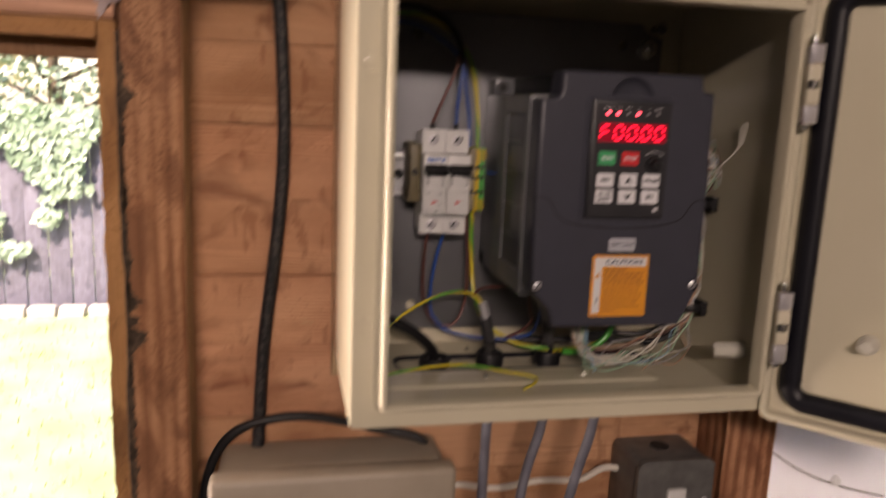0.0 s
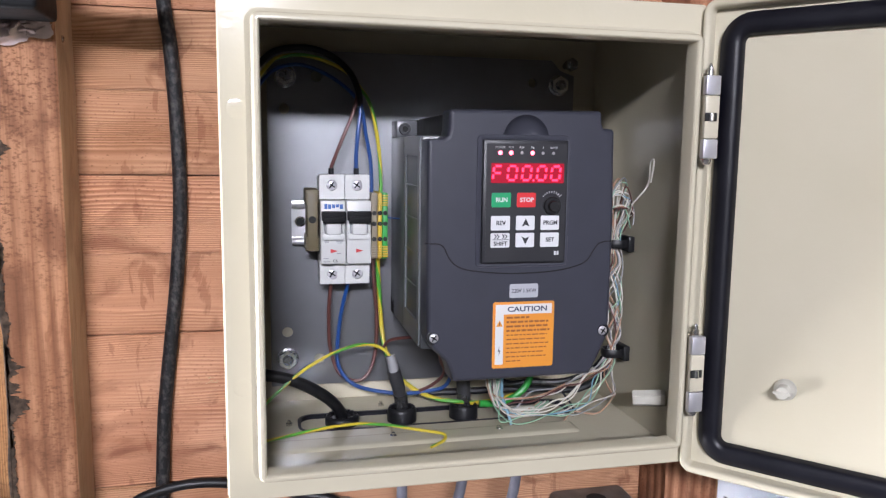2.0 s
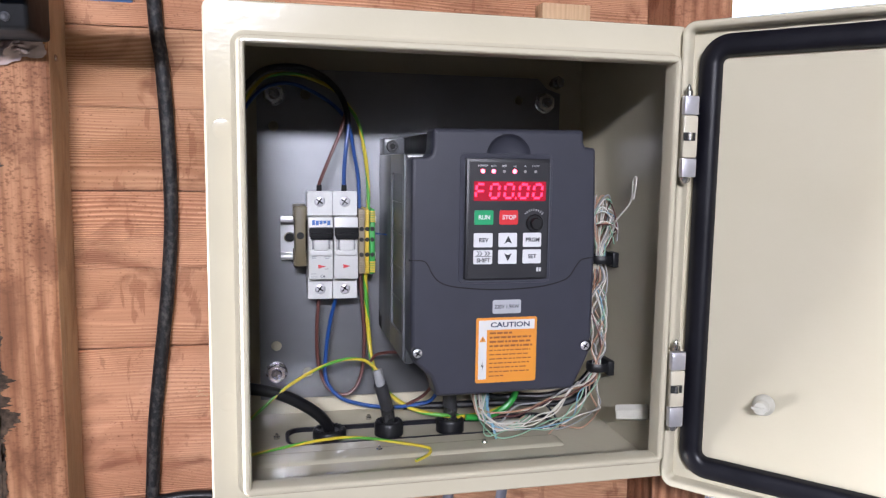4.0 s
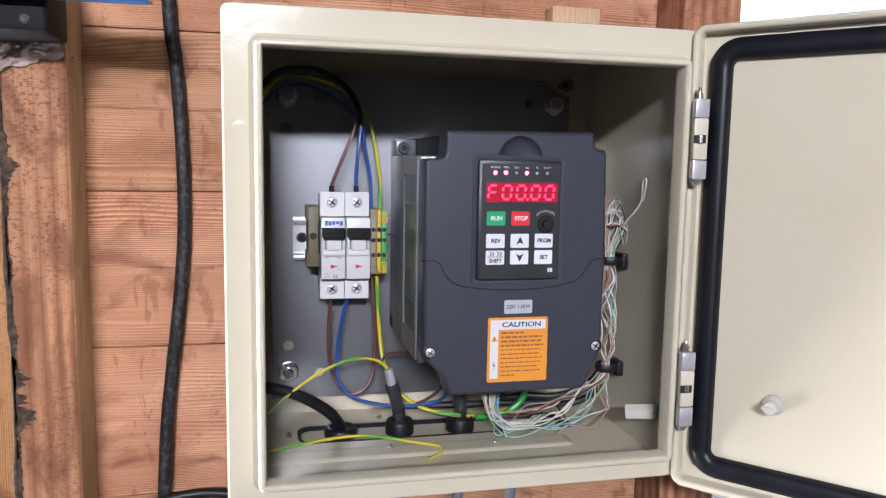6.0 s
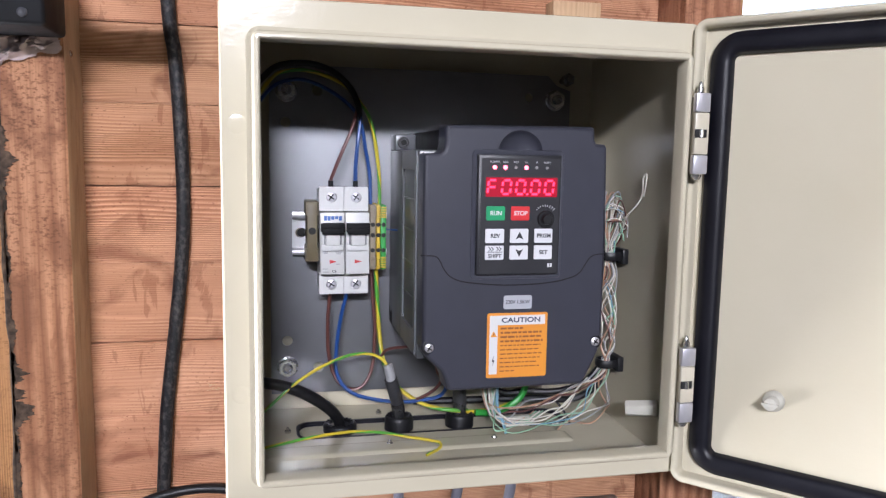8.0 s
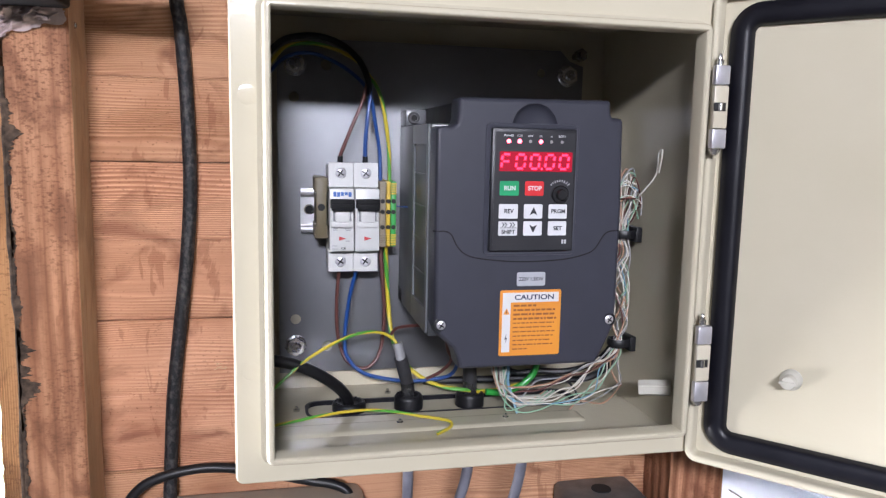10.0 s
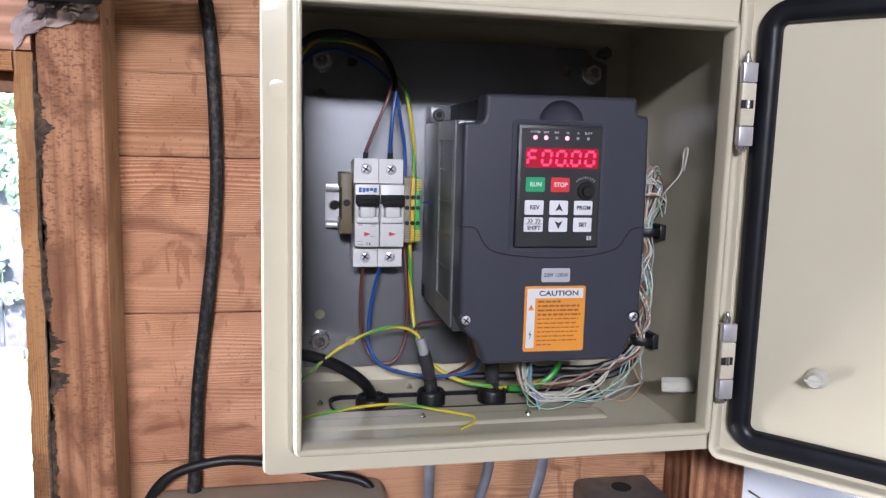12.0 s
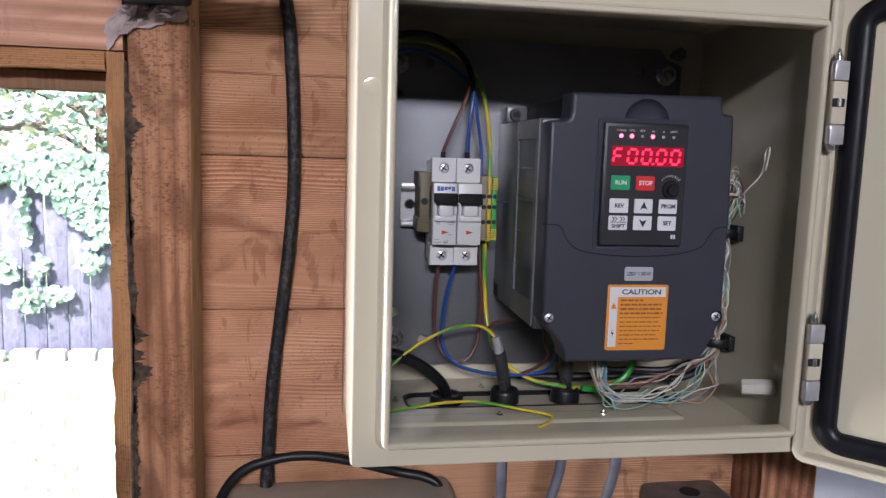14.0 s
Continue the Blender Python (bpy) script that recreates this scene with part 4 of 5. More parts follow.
for x, z, w in ((0.0690, 1.3272, 0.0035), (0.0690, 1.3262, 0.0030), (0.0785, 1.3270, 0.0050), (0.0785, 1.3258, 0.0035), (0.0685, 1.3145, 0.0040), (0.0690, 1.3122, 0.0045), (0.0780, 1.3180, 0.0030)):
    part("print", block(x - w / 2, x + w / 2, 0.11025, 0.1106, z, z + 0.0005), GREYI, mcb)

for x0, x1, mats, lab in ((0.1024, 0.1074, (TERMB, TERMB), "beige rail terminal block"), (0.1076, 0.1108, (TERMY, TERMY), "yellow and green earth terminal block"), (0.1110, 0.1152, (TERMG, TERMY), "green and yellow earth terminal block")):
    tb = thing("terminal_block", lab, "terminal block", "rail terminals", at=(x0, 0.149, 1.311))
    b = block(x0, x1, 0.1185, 0.1490, 1.3125, 1.3620, 0.0010)
    part("body", b, mats[0], tb)
    for k in range(5):
        part("rib", block(x0 + 0.0001, x1 - 0.0001, 0.1170, 0.1188, 1.3596 - 0.0018 * k, 1.3606 - 0.0018 * k), mats[1], tb)
        part("rib", block(x0 + 0.0001, x1 - 0.0001, 0.1170, 0.1188, 1.3140 + 0.0018 * k, 1.3150 + 0.0018 * k), mats[1], tb)
    for z in (1.3470, 1.3390, 1.3275):
        part("screw_hole", rod(((x0 + x1) / 2, 0.1182, z), ((x0 + x1) / 2, 0.1195, z), 0.0017, n=12), DARKHOLE, tb)

# ---- drive ----
vfd = thing("inverter_drive", "charcoal-grey plastic inverter drive with keypad and orange caution label", "inverter drive", at=(0.188, PY, 1.245))
base = block(0.1252, 0.2515, 0.0420, PY, 1.2620, 1.4035, 0.0015)
part("chassis", base, VFD_SIDE, vfd, "grey chassis with side vents")
# black here paints in the shade on the upper body's side wall
part("upper_body", block(0.1402, 0.2395, 0.0425, PY, 1.4030, 1.4172, 0.0012), BLACK, vfd, "upper body behind the cover, blackened for its shade")
part("side_panel", block(0.1238, 0.1254, 0.1010, 0.1562, 1.2640, 1.4030, 0.0005), SIDEM, vfd, "glossy grey side rail")
part("side_frame", sheet(round_rect(0.0440, 0.1004, 1.2640, 1.4030, 0.0012), [round_rect(0.0500, 0.0950, 1.2800, 1.3900, 0.0015)], -0.1254, -0.1239, M=Matrix(((0, -1, 0, 0), (1, 0, 0, 0), (0, 0, 1, 0), (0, 0, 0, 1)))), SIDEM, vfd, "moulded frame round the recessed side")
for z in (1.3010, 1.3240, 1.3470, 1.3690):
    part("side_rib", block(0.1245, 0.1254, 0.0505, 0.0945, z, z + 0.0012, 0.0002), VFD_SIDE, vfd)
part("ear", block(0.1238, 0.1400, 0.1330, PY - 0.0005, 1.4034, 1.4160, 0.0012, 2), SIDEM, vfd, "grey mounting ear")
esc = part("ear_screw", lathe([(0.0047, 0), (0.0047, 0.0022), (0.0042, 0.0030), (0.0026, 0.0030), (0.0025, 0.0012), (0.0002, 0.0012)], (0.1302, 0.1330, 1.4096), (0, -1, 0), 22), SHRINK, vfd, "black socket screw")
part("socket", rod((0.1302, 0.1320, 1.4096), (0.1302, 0.1306, 1.4096), 0.0024, n=6), DARKHOLE, esc)
tri = bmesh.new()
tri.faces.new([tri.verts.new(p) for p in ((0.1236, 0.1560, 1.2650), (0.1236, 0.1380, 1.2650), (0.1236, 0.1560, 1.2790))])
part("foot_notch", tri, DARKHOLE, vfd)
part("foot_hole", lathe([(0.0042, 0), (0.0042, 0.0005), (0.0003, 0.0005)], (0.1243, 0.1450, 1.2715), (-1, 0, 0)), DARKHOLE, vfd)

cover = [(0.1392, 1.4190), (0.1420, 1.4194), (0.2385, 1.4203), (0.2400, 1.4190), (0.2404, 1.4120), (0.2418, 1.4094), (0.2478, 1.4088), (0.2492, 1.4070),
         (0.2510, 1.3450), (0.2508, 1.2820), (0.2492, 1.2690), (0.2440, 1.2570), (0.2400, 1.2490), (0.2375, 1.2450), (0.1440, 1.2446), (0.1420, 1.2460), (0.1408, 1.2520), (0.1380, 1.2585), (0.1280, 1.2680), (0.1252, 1.2740), (0.1245, 1.3400), (0.1246, 1.3995), (0.1262, 1.4010), (0.1345, 1.4014), (0.1370, 1.4030), (0.1381, 1.4070), (0.1383, 1.4175)]


cover = [(0.0266 + (x - 0.0266) * 1.006, 1.393 + (z - 1.393) * 1.006) for x, z in cover]


def inset(loop, d):
    n, res = len(loop), []
    for i in range(n):
        a, b, c = (Vector(loop[(i + k) % n]) for k in (-1, 0, 1))
        e1, e2 = (b - a).normalized(), (c - b).normalized()
        n1, n2 = Vector((e1.y, -e1.x)), Vector((e2.y, -e2.x))
        m = (n1 + n2).normalized()
        res.append(tuple(b + m * (d / max(0.5, m.dot(n1)))))
    return res


THUMB = [(0.1892 + 0.0152 * math.cos(math.pi * k / 16), 1.4022 + 0.0147 * math.sin(math.pi * k / 16)) for k in range(17)]
cv = bmesh.new()
loops = [[cv.verts.new((x, y, z)) for x, z in inset(cover, d)] for d, y in ((0.0, 0.0440), (0.0, 0.0272), (0.0004, 0.0254), (0.0013, 0.0241), (0.0027, 0.0234))]
for a, c in zip(loops, loops[1:]):
    for k in range(len(cover)):
        cv.faces.new((a[k], a[(k + 1) % len(cover)], c[(k + 1) % len(cover)], c[k]))
hole = [cv.verts.new((x, 0.0234, z)) for x, z in THUMB]
ed = [cv.edges.get((loops[-1][k], loops[-1][(k + 1) % len(cover)])) for k in range(len(cover))]
ed += [cv.edges.new((hole[k], hole[(k + 1) % len(hole)])) for k in range(len(hole))]
bmesh.ops.triangle_fill(cv, use_beauty=True, edges=ed)
bmesh.ops.contextual_create(cv, geom=[e for e in cv.edges if e.is_boundary and all(v in loops[0] for v in e.verts)])
part("front_cover", cv, VFD, vfd, "matt charcoal front cover", angle=25)
bowl, rings_ = bmesh.new(), []
for s, y in ((1.0, 0.0234), (0.93, 0.0256), (0.80, 0.0276), (0.60, 0.0291), (0.35, 0.0299), (0.08, 0.0302)):
    rings_.append([bowl.verts.new((0.1892 + (x - 0.1892) * s, y, 1.4022 + (z - 1.4022) * s)) for x, z in THUMB])
for a, c in zip(rings_, rings_[1:]):
    for k in range(16):
        bowl.faces.new((a[k], a[k + 1], c[k + 1], c[k]))
part("thumb_recess", bowl, VFD, vfd)
seam = smooth_path([(0.1246, 0, 1.3352), (0.1325, 0, 1.3350), (0.1362, 0, 1.3325), (0.1395, 0, 1.3260), (0.1450, 0, 1.3205), (0.1560, 0, 1.3172), (0.1820, 0, 1.3150), (0.2100, 0, 1.3160), (0.2260, 0, 1.3190), (0.2335, 0, 1.3225), (0.2380, 0, 1.3290), (0.2415, 0, 1.3335), (0.2460, 0, 1.3350), (0.2505, 0, 1.3352)], 5)
def cover_y(x):
    d = min(x - 0.1251, 0.2523 - x)
    return 0.0235 if d > 0.0027 else 0.0235 + 0.0036 * ((0.0027 - max(d, 0)) / 0.0027) ** 2
part("seam", sweep([(p.x, cover_y(p.x), p.z) for p in seam], 0.00045, 6, 1), DARKHOLE, vfd, "thin seam between upper and lower cover")
part("seam_edge", sweep([(p.x, cover_y(p.x) + 0.00018, p.z - 0.00055) for p in seam], 0.00032, 6, 1), VFD, vfd)
for x, z in ((0.1302, 1.2742), (0.2470, 1.2745)):
    part("screw_well", lathe([(0.0050, 0.0), (0.0046, 0.0003), (0.0040, 0.0004), (0.0001, 0.0004)], (x, 0.0238, z), (0, -1, 0)), BLACK, vfd)
    slotted(x, 0.0235, z, 0.0030, vfd)

# keypad
KX0, KX1, KZ0, KZ1 = 0.1600, 0.2163, 1.3226, 1.4008
part("keypad_surround", profile_frame((KX0 - 0.0004, KX1 + 0.0004, KZ0 - 0.0004, KZ1 + 0.0004), [(0.0, 0.0236), (0.0, 0.0229), (0.0002, 0.0228), (0.0026, 0.0228), (0.0030, 0.0236)], 0.0005, 3), VFD, vfd)
kp = part("keypad", block(KX0, KX1, 0.0190, 0.0240, KZ0, KZ1, 0.0006), KEYPAD, vfd, "black membrane keypad")
KY = 0.0190
part("keypad_film", sheet(round_rect(KX0 + 0.0018, KX1 - 0.0012, KZ0 + 0.0008, KZ1 - 0.0022, 0.0008), [], KY - 0.0002, KY + 0.0001), KEYPAD, kp)


def key(name, x0, x1, z0, z1, mat, label):
    b = sheet(round_rect(x0, x1 - 0.0005, z0, z1, 0.0009), [], KY - 0.0007, KY)
    return part(name, b, mat, kp, label)


disp = part("display", sheet(round_rect(0.1648, 0.2136, 1.3738, 1.3864, 0.0006), [], KY - 0.0004, KY), LEDRED, kp, "red digital display window")


def digit(ch, xc, zc, w, h, parent):
    segs = {"a": (0, 1), "b": (1, 1), "c": (1, 0), "d": (0, 0), "e": (-1, 0), "f": (-1, 1), "g": (0, 0.5)}
    on = {"0": "abcdef", "F": "aefg", "1": "bc"}[ch]
    t, y0, y1 = 0.0014, KY - 0.0006, KY - 0.0004
    for s in on:
        if s in "adg":
            zz = {"a": zc + h / 2, "d": zc - h / 2, "g": zc}[s]
            b = block(xc - w / 2 + t * 0.6, xc + w / 2 - t * 0.6, y0, y1, zz - t / 2, zz + t / 2)
        else:
            xx = xc + (w / 2 if s in "bc" else -w / 2)
            z0 = zc if s in "bf" else zc - h / 2
            b = block(xx - t / 2, xx + t / 2, y0, y1, z0 + t * 0.6, z0 + h / 2 - t * 0.6)
        for v in b.verts:
            v.co.x += (v.co.z - zc) * 0.10
        part("segment", b, LIT, disp)


for ch, x in zip("F0000", (0.1692, 0.1788, 0.1884, 0.1984, 0.2080)):
    digit(ch, x, 1.3801, 0.0056, 0.0088, kp)
part("decimal_point", rod((0.1930, KY - 0.0006, 1.3756), (0.1930, KY - 0.0004, 1.3756), 0.0007, n=10), LIT, disp)
for k, (s, lit) in enumerate((("POWER", 1), ("FOR", 1), ("REV", 0), ("Hz", 1), ("A", 0), ("ROTT", 0))):
    x = 0.1707 + 0.0071 * k
    part("led", lathe([(0.0015 if lit else 0.0010, 0), (0.0012 if lit else 0.0010, 0.0004), (0.0002, 0.0007)], (x, KY, 1.3928), (0, -1, 0), 14), LITDOT if lit else DIM, kp)
    text("led_caption", s, x, KY - 0.0003, 1.3962, 0.0019, INKW, kp)
for word, x0, x1, mat, ink in (("RUN", 0.1655, 0.1786, GREENK, INKW), ("STOP", 0.1823, 0.1953, REDK, INKW)):
    kk = key("key", x0, x1, 1.3585, 1.3677, mat, word.lower() + " key")
    text("caption", word, (x0 + x1) / 2, KY - 0.0008, 1.3631, 0.0038, ink, kk, bold=0.00012)
for (x0, x1), names in (((0.1653, 0.1784), ("REV", "SHIFT")), ((0.1820, 0.1950), ("up", "down")), ((0.1987, 0.2117), ("PRGM", "SET"))):
    for row, nm in enumerate(names):
        z0, z1 = ((1.3438, 1.3530), (1.3328, 1.3420))[row]
        kk = key("key", x0, x1, z0, z1, KEYW, "white key")
        xc, zc = (x0 + x1) / 2, (z0 + z1) / 2
        if nm in ("up", "down"):
            s = 1 if nm == "up" else -1
            tri = bmesh.new()
            tri.faces.new([tri.verts.new((xc + a, KY - 0.00078, zc + s * c)) for a, c in ((-0.0027, -0.0024), (0, -0.0012), (0.0027, -0.0024), (0, 0.0029))])
            part("arrow", tri, INK, kk)
        elif nm == "SHIFT":
            text("caption", nm, xc, KY - 0.0008, zc - 0.0022, 0.0036, INK, kk, bold=0.00011)
            part("line", block(x0 + 0.0012, x1 - 0.0012, KY - 0.0008, KY - 0.0006, zc + 0.0002, zc + 0.0006), INK, kk)
            ch = bmesh.new()
            for q in (-0.0040, -0.0022, 0.0012, 0.0030):
                ch.faces.new([ch.verts.new((xc + q + a, KY - 0.00078, zc + 0.0024 + c)) for a, c in ((-0.0006, 0.0015), (0.0002, 0.0015), (0.0016, 0), (0.0002, -0.0015), (-0.0006, -0.0015), (0.0008, 0))])
            part("arrows", ch, INK, kk)
        else:
            text("caption", nm, xc, KY - 0.0008, zc, 0.0037, INK, kk, bold=0.00013)
part("maker_mark", block(0.2085, 0.2098, KY - 0.0004, KY - 0.0002, 1.3274, 1.3300), INKW, kp)
part("maker_mark", block(0.2103, 0.2116, KY - 0.0004, KY - 0.0002, 1.3274, 1.3300), INKW, kp)
dial = part("dial", lathe([(0.0058, 0.0), (0.0058, 0.0016), (0.0052, 0.0022), (0.0036, 0.0022), (0.0034, 0.0050), (0.0030, 0.0055), (0.0003, 0.0055)], (0.2060, KY, 1.3594), (0, -1, 0), 26), BLACK, kp, "small black potentiometer knob")
for k in range(9):
    a = radians(135 - 11.5 * k)
    L = 0.0010 + 0.00012 * k
    p = Vector((0.2055, KY - 0.0004, 1.3600))
    c, s = math.cos(a), math.sin(a)
    b = rod(p + Vector((0.0074 * c, 0, 0.0074 * s)), p + Vector(((0.0074 + L) * c, 0, (0.0074 + L) * s)), 0.00022, n=6)
    part("scale_mark", b, INKW, kp)

FY0 = 0.0232
rl = part("rating_label", sheet(round_rect(0.1804, 0.2001, 1.2988, 1.3080, 0.0014), [], FY0, FY0 + 0.0003), SILVERL, vfd, "small silver rating label")
text("rating", "220V 1.5KW", 0.19025, FY0 - 0.0001, 1.3034, 0.0036, INK, rl, width=0.0168, bold=0.00003)
cl = part("caution_label", sheet(round_rect(0.1694, 0.2117, 1.2520, 1.2962, 0.0014), [], FY0, FY0 + 0.0003), ORANGE, vfd, "orange and white caution sticker")
part("white_panel", sheet([(0.1712, 1.2545), (0.1768, 1.2545), (0.1768, 1.2880), (0.2100, 1.2880), (0.2100, 1.2945), (0.1712, 1.2945)], [], FY0 - 0.0001, FY0 + 0.0001), LABELW, cl)
text("word", "CAUTION", 0.1930, FY0 - 0.0002, 1.2912, 0.0046, INKD, cl, width=0.0272, bold=0.00012)
tri = bmesh.new()
tri.faces.new([tri.verts.new(p) for p in ((0.1718, FY0 - 0.00016, 1.2800), (0.1763, FY0 - 0.00016, 1.2800), (0.17405, FY0 - 0.00016, 1.2842))])
part("triangle", tri, ORANGE, cl)
part("triangle_mark", block(0.17385, 0.17425, FY0 - 0.0003, FY0 - 0.0001, 1.2808, 1.2828), INK, cl)
bolt = bmesh.new()
bolt.faces.new([bolt.verts.new((x, FY0 - 0.00016, z)) for x, z in ((0.1744, 1.2672), (0.1731, 1.2632), (0.1741, 1.2634), (0.1736, 1.2600), (0.1750, 1.2642), (0.1740, 1.2641))])
part("flash", bolt, INK, cl)
for k in range(11):
    z = 1.2857 - 0.00292 * k
    r5 = random.Random(k)
    w = (0.0160, 0.0290, 0.0285, 0.0300, 0.0285, 0.0270, 0.0292, 0.0284, 0.0262, 0.0280, 0.0100)[k]
    x, heavy = 0.1788, 0.0013 if k < 4 else 0.0008
    bars = bmesh.new()
    while x < 0.1788 + w:
        L = r5.uniform(0.0015, 0.0048)
        block(x, min(x + L, 0.1788 + w), FY0 - 0.00016, FY0 - 0.00004, z - heavy / 2, z + heavy / 2, bm=bars)
        x += L + 0.0007
    part("print_line", bars, INKO, cl)

# ---- wiring ----
def wire(name, pts, r, mat, label, category="wire", group="enclosure wires", per=6, n=10):
    return tagged(part(name, sweep(pts, r, n, per), mat), label, category, group)


wire("wire", [(0.074, 0.128, 1.374), (0.074, 0.127, 1.380), (0.076, 0.126, 1.386), (0.082, 0.125, 1.401), (0.090, 0.126, 1.420), (0.094, 0.130, 1.434)], 0.0014, BROWN, "brown wire into the breaker's upper terminal")
wire("wire", [(0.0925, 0.128, 1.374), (0.0925, 0.127, 1.380), (0.0925, 0.126, 1.391), (0.094, 0.125, 1.410), (0.096, 0.127, 1.424), (0.095, 0.130, 1.436)], 0.0015, BLUE, "blue wire into the breaker's upper terminal")
for x in (0.0739, 0.0925):
    tagged(part("ferrule", rod((x, 0.1275, 1.3735), (x, 0.1268, 1.3800), 0.0020, n=12), BLACK), "black ferrule on a wire end", "ferrule", "ferrules")
wire("cable", [(0.0955, 0.128, 1.425), (0.0945, 0.130, 1.437), (0.088, 0.133, 1.451), (0.075, 0.135, 1.462), (0.057, 0.135, 1.467), (0.037, 0.130, 1.464), (0.026, 0.120, 1.455), (0.017, 0.110, 1.440), (0.010, 0.100, 1.41)], 0.0024, BLACK, "black sheathed cable curving along the enclosure top", "cable")
wire("wire", [(0.1045, 0.130, 1.356), (0.1040, 0.132, 1.383), (0.100, 0.130, 1.406), (0.0965, 0.129, 1.424), (0.088, 0.132, 1.437), (0.071, 0.137, 1.449), (0.053, 0.138, 1.455), (0.037, 0.135, 1.452), (0.026, 0.125, 1.442), (0.018, 0.115, 1.427), (0.012, 0.105, 1.40)], 0.0014, BLUE, "blue wire arching to the terminals")
wire("wire", [(0.1115, 0.130, 1.356), (0.1115, 0.134, 1.383), (0.1085, 0.134, 1.408), (0.104, 0.134, 1.427), (0.097, 0.136, 1.439), (0.084, 0.139, 1.453), (0.059, 0.141, 1.462), (0.038, 0.138, 1.460), (0.028, 0.130, 1.451), (0.020, 0.118, 1.437), (0.013, 0.105, 1.41)], 0.0014, SHEATH_YG, "green and yellow earth wire arching to the terminals")
wire("wire", [(0.0738, 0.130, 1.297), (0.072, 0.134, 1.270), (0.073, 0.138, 1.242), (0.079, 0.136, 1.222), (0.090, 0.132, 1.215), (0.100, 0.132, 1.218), (0.107, 0.134, 1.232), (0.109, 0.134, 1.260), (0.107, 0.132, 1.287), (0.105, 0.132, 1.315)], 0.0014, BROWN, "brown wire looping below the breaker")
wire("wire", [(0.0875, 0.130, 1.297), (0.082, 0.134, 1.272), (0.079, 0.136, 1.247), (0.079, 0.132, 1.228), (0.088, 0.128, 1.215), (0.103, 0.122, 1.210), (0.127, 0.118, 1.207), (0.148, 0.115, 1.209), (0.159, 0.112, 1.213), (0.163, 0.108, 1.224), (0.164, 0.10, 1.25)], 0.0015, BLUE, "blue wire looping from the breaker to the drive")
wire("wire", [(0.1088, 0.130, 1.315), (0.111, 0.134, 1.282), (0.113, 0.134, 1.256), (0.115, 0.128, 1.239), (0.121, 0.124, 1.224), (0.134, 0.120, 1.211), (0.150, 0.112, 1.204), (0.167, 0.106, 1.202), (0.184, 0.112, 1.198), (0.201, 0.115, 1.198), (0.215, 0.115, 1.201), (0.225, 0.112, 1.208), (0.229, 0.110, 1.222), (0.23, 0.105, 1.25)], 0.0017, SHEATH_YG, "green and yellow earth wire running under the drive")
wire("wire", [(0.185, 0.104, 1.200), (0.200, 0.104, 1.199), (0.214, 0.106, 1.203), (0.224, 0.106, 1.212), (0.228, 0.104, 1.228), (0.229, 0.10, 1.25)], 0.0026, GREENI, "thick green wire rising into the drive")
wire("wire", [(0.012, 0.085, 1.205), (0.021, 0.085, 1.214), (0.032, 0.085, 1.224), (0.048, 0.090, 1.236), (0.069, 0.100, 1.245), (0.088, 0.105, 1.250), (0.103, 0.108, 1.249), (0.112, 0.108, 1.244), (0.1165, 0.106, 1.238)], 0.0012, SHEATH_YG, "thin yellow drain wire arching over the glands")
wire("wire", [(0.113, 0.125, 1.243), (0.117, 0.120, 1.249), (0.124, 0.110, 1.253), (0.134, 0.100, 1.256), (0.142, 0.095, 1.262)], 0.0012, BROWN, "short brown wire entering the drive")
wire("wire", [(0.140, 0.116, 1.209), (0.148, 0.112, 1.214), (0.155, 0.108, 1.221), (0.157, 0.105, 1.228), (0.153, 0.100, 1.236), (0.150, 0.096, 1.25)], 0.0013, BROWN, "short brown wire below the drive")
wire("cable", [(0.008, 0.090, 1.238), (0.033, 0.090, 1.234), (0.050, 0.092, 1.227), (0.0655, 0.098, 1.2155), (0.0755, 0.107, 1.2035), (0.0798, 0.1145, 1.192), (0.080, 0.115, 1.176)], 0.0043, BLACK, "black mains cable bending into a gland", "cable", n=14)
wire("wire", [(0.012, 0.060, 1.196), (0.021, 0.060, 1.1985), (0.039, 0.062, 1.201), (0.062, 0.066, 1.203), (0.086, 0.070, 1.203), (0.106, 0.070, 1.201), (0.126, 0.068, 1.1972), (0.144, 0.064, 1.1945), (0.1478, 0.061, 1.193), (0.145, 0.056, 1.1915), (0.135, 0.049, 1.1905)], 0.0011, SHEATH_YG, "loose green and yellow wire end on the enclosure floor")
sl = thing("screened_cable", "grey screened cable with black heat shrink rising from a gland", "cable", at=(0.1225, 0.096, 1.2))
part("grey_sleeve", sweep([(0.1152, 0.106, 1.241), (0.117, 0.105, 1.234), (0.1185, 0.104, 1.226)], 0.0038, 14), GREYI, sl, "clear grey sleeve")
part("heat_shrink", sweep([(0.1175, 0.1043, 1.230), (0.1205, 0.107, 1.2205), (0.1243, 0.112, 1.2066), (0.1256, 0.1127, 1.194), (0.1256, 0.1127, 1.176)], 0.0048, 14, wobble=0.12), SHRINK, sl)
part("crinkled_sleeve", sweep([(0.1240, 0.1118, 1.2085), (0.1250, 0.1125, 1.2020), (0.1256, 0.1127, 1.1950)], 0.0053, 16, 5, wobble=0.2), CRINKLE, sl, "shiny crinkled end of the sleeve")
tagged(part("sleeve_end", sweep([(0.1733, 0.1100, 1.2085), (0.1740, 0.1110, 1.2020), (0.1742, 0.1115, 1.1950)], 0.0059, 16, 5, wobble=0.2), CRINKLE), "shiny crinkled sleeve end on the motor cable", "sleeve")
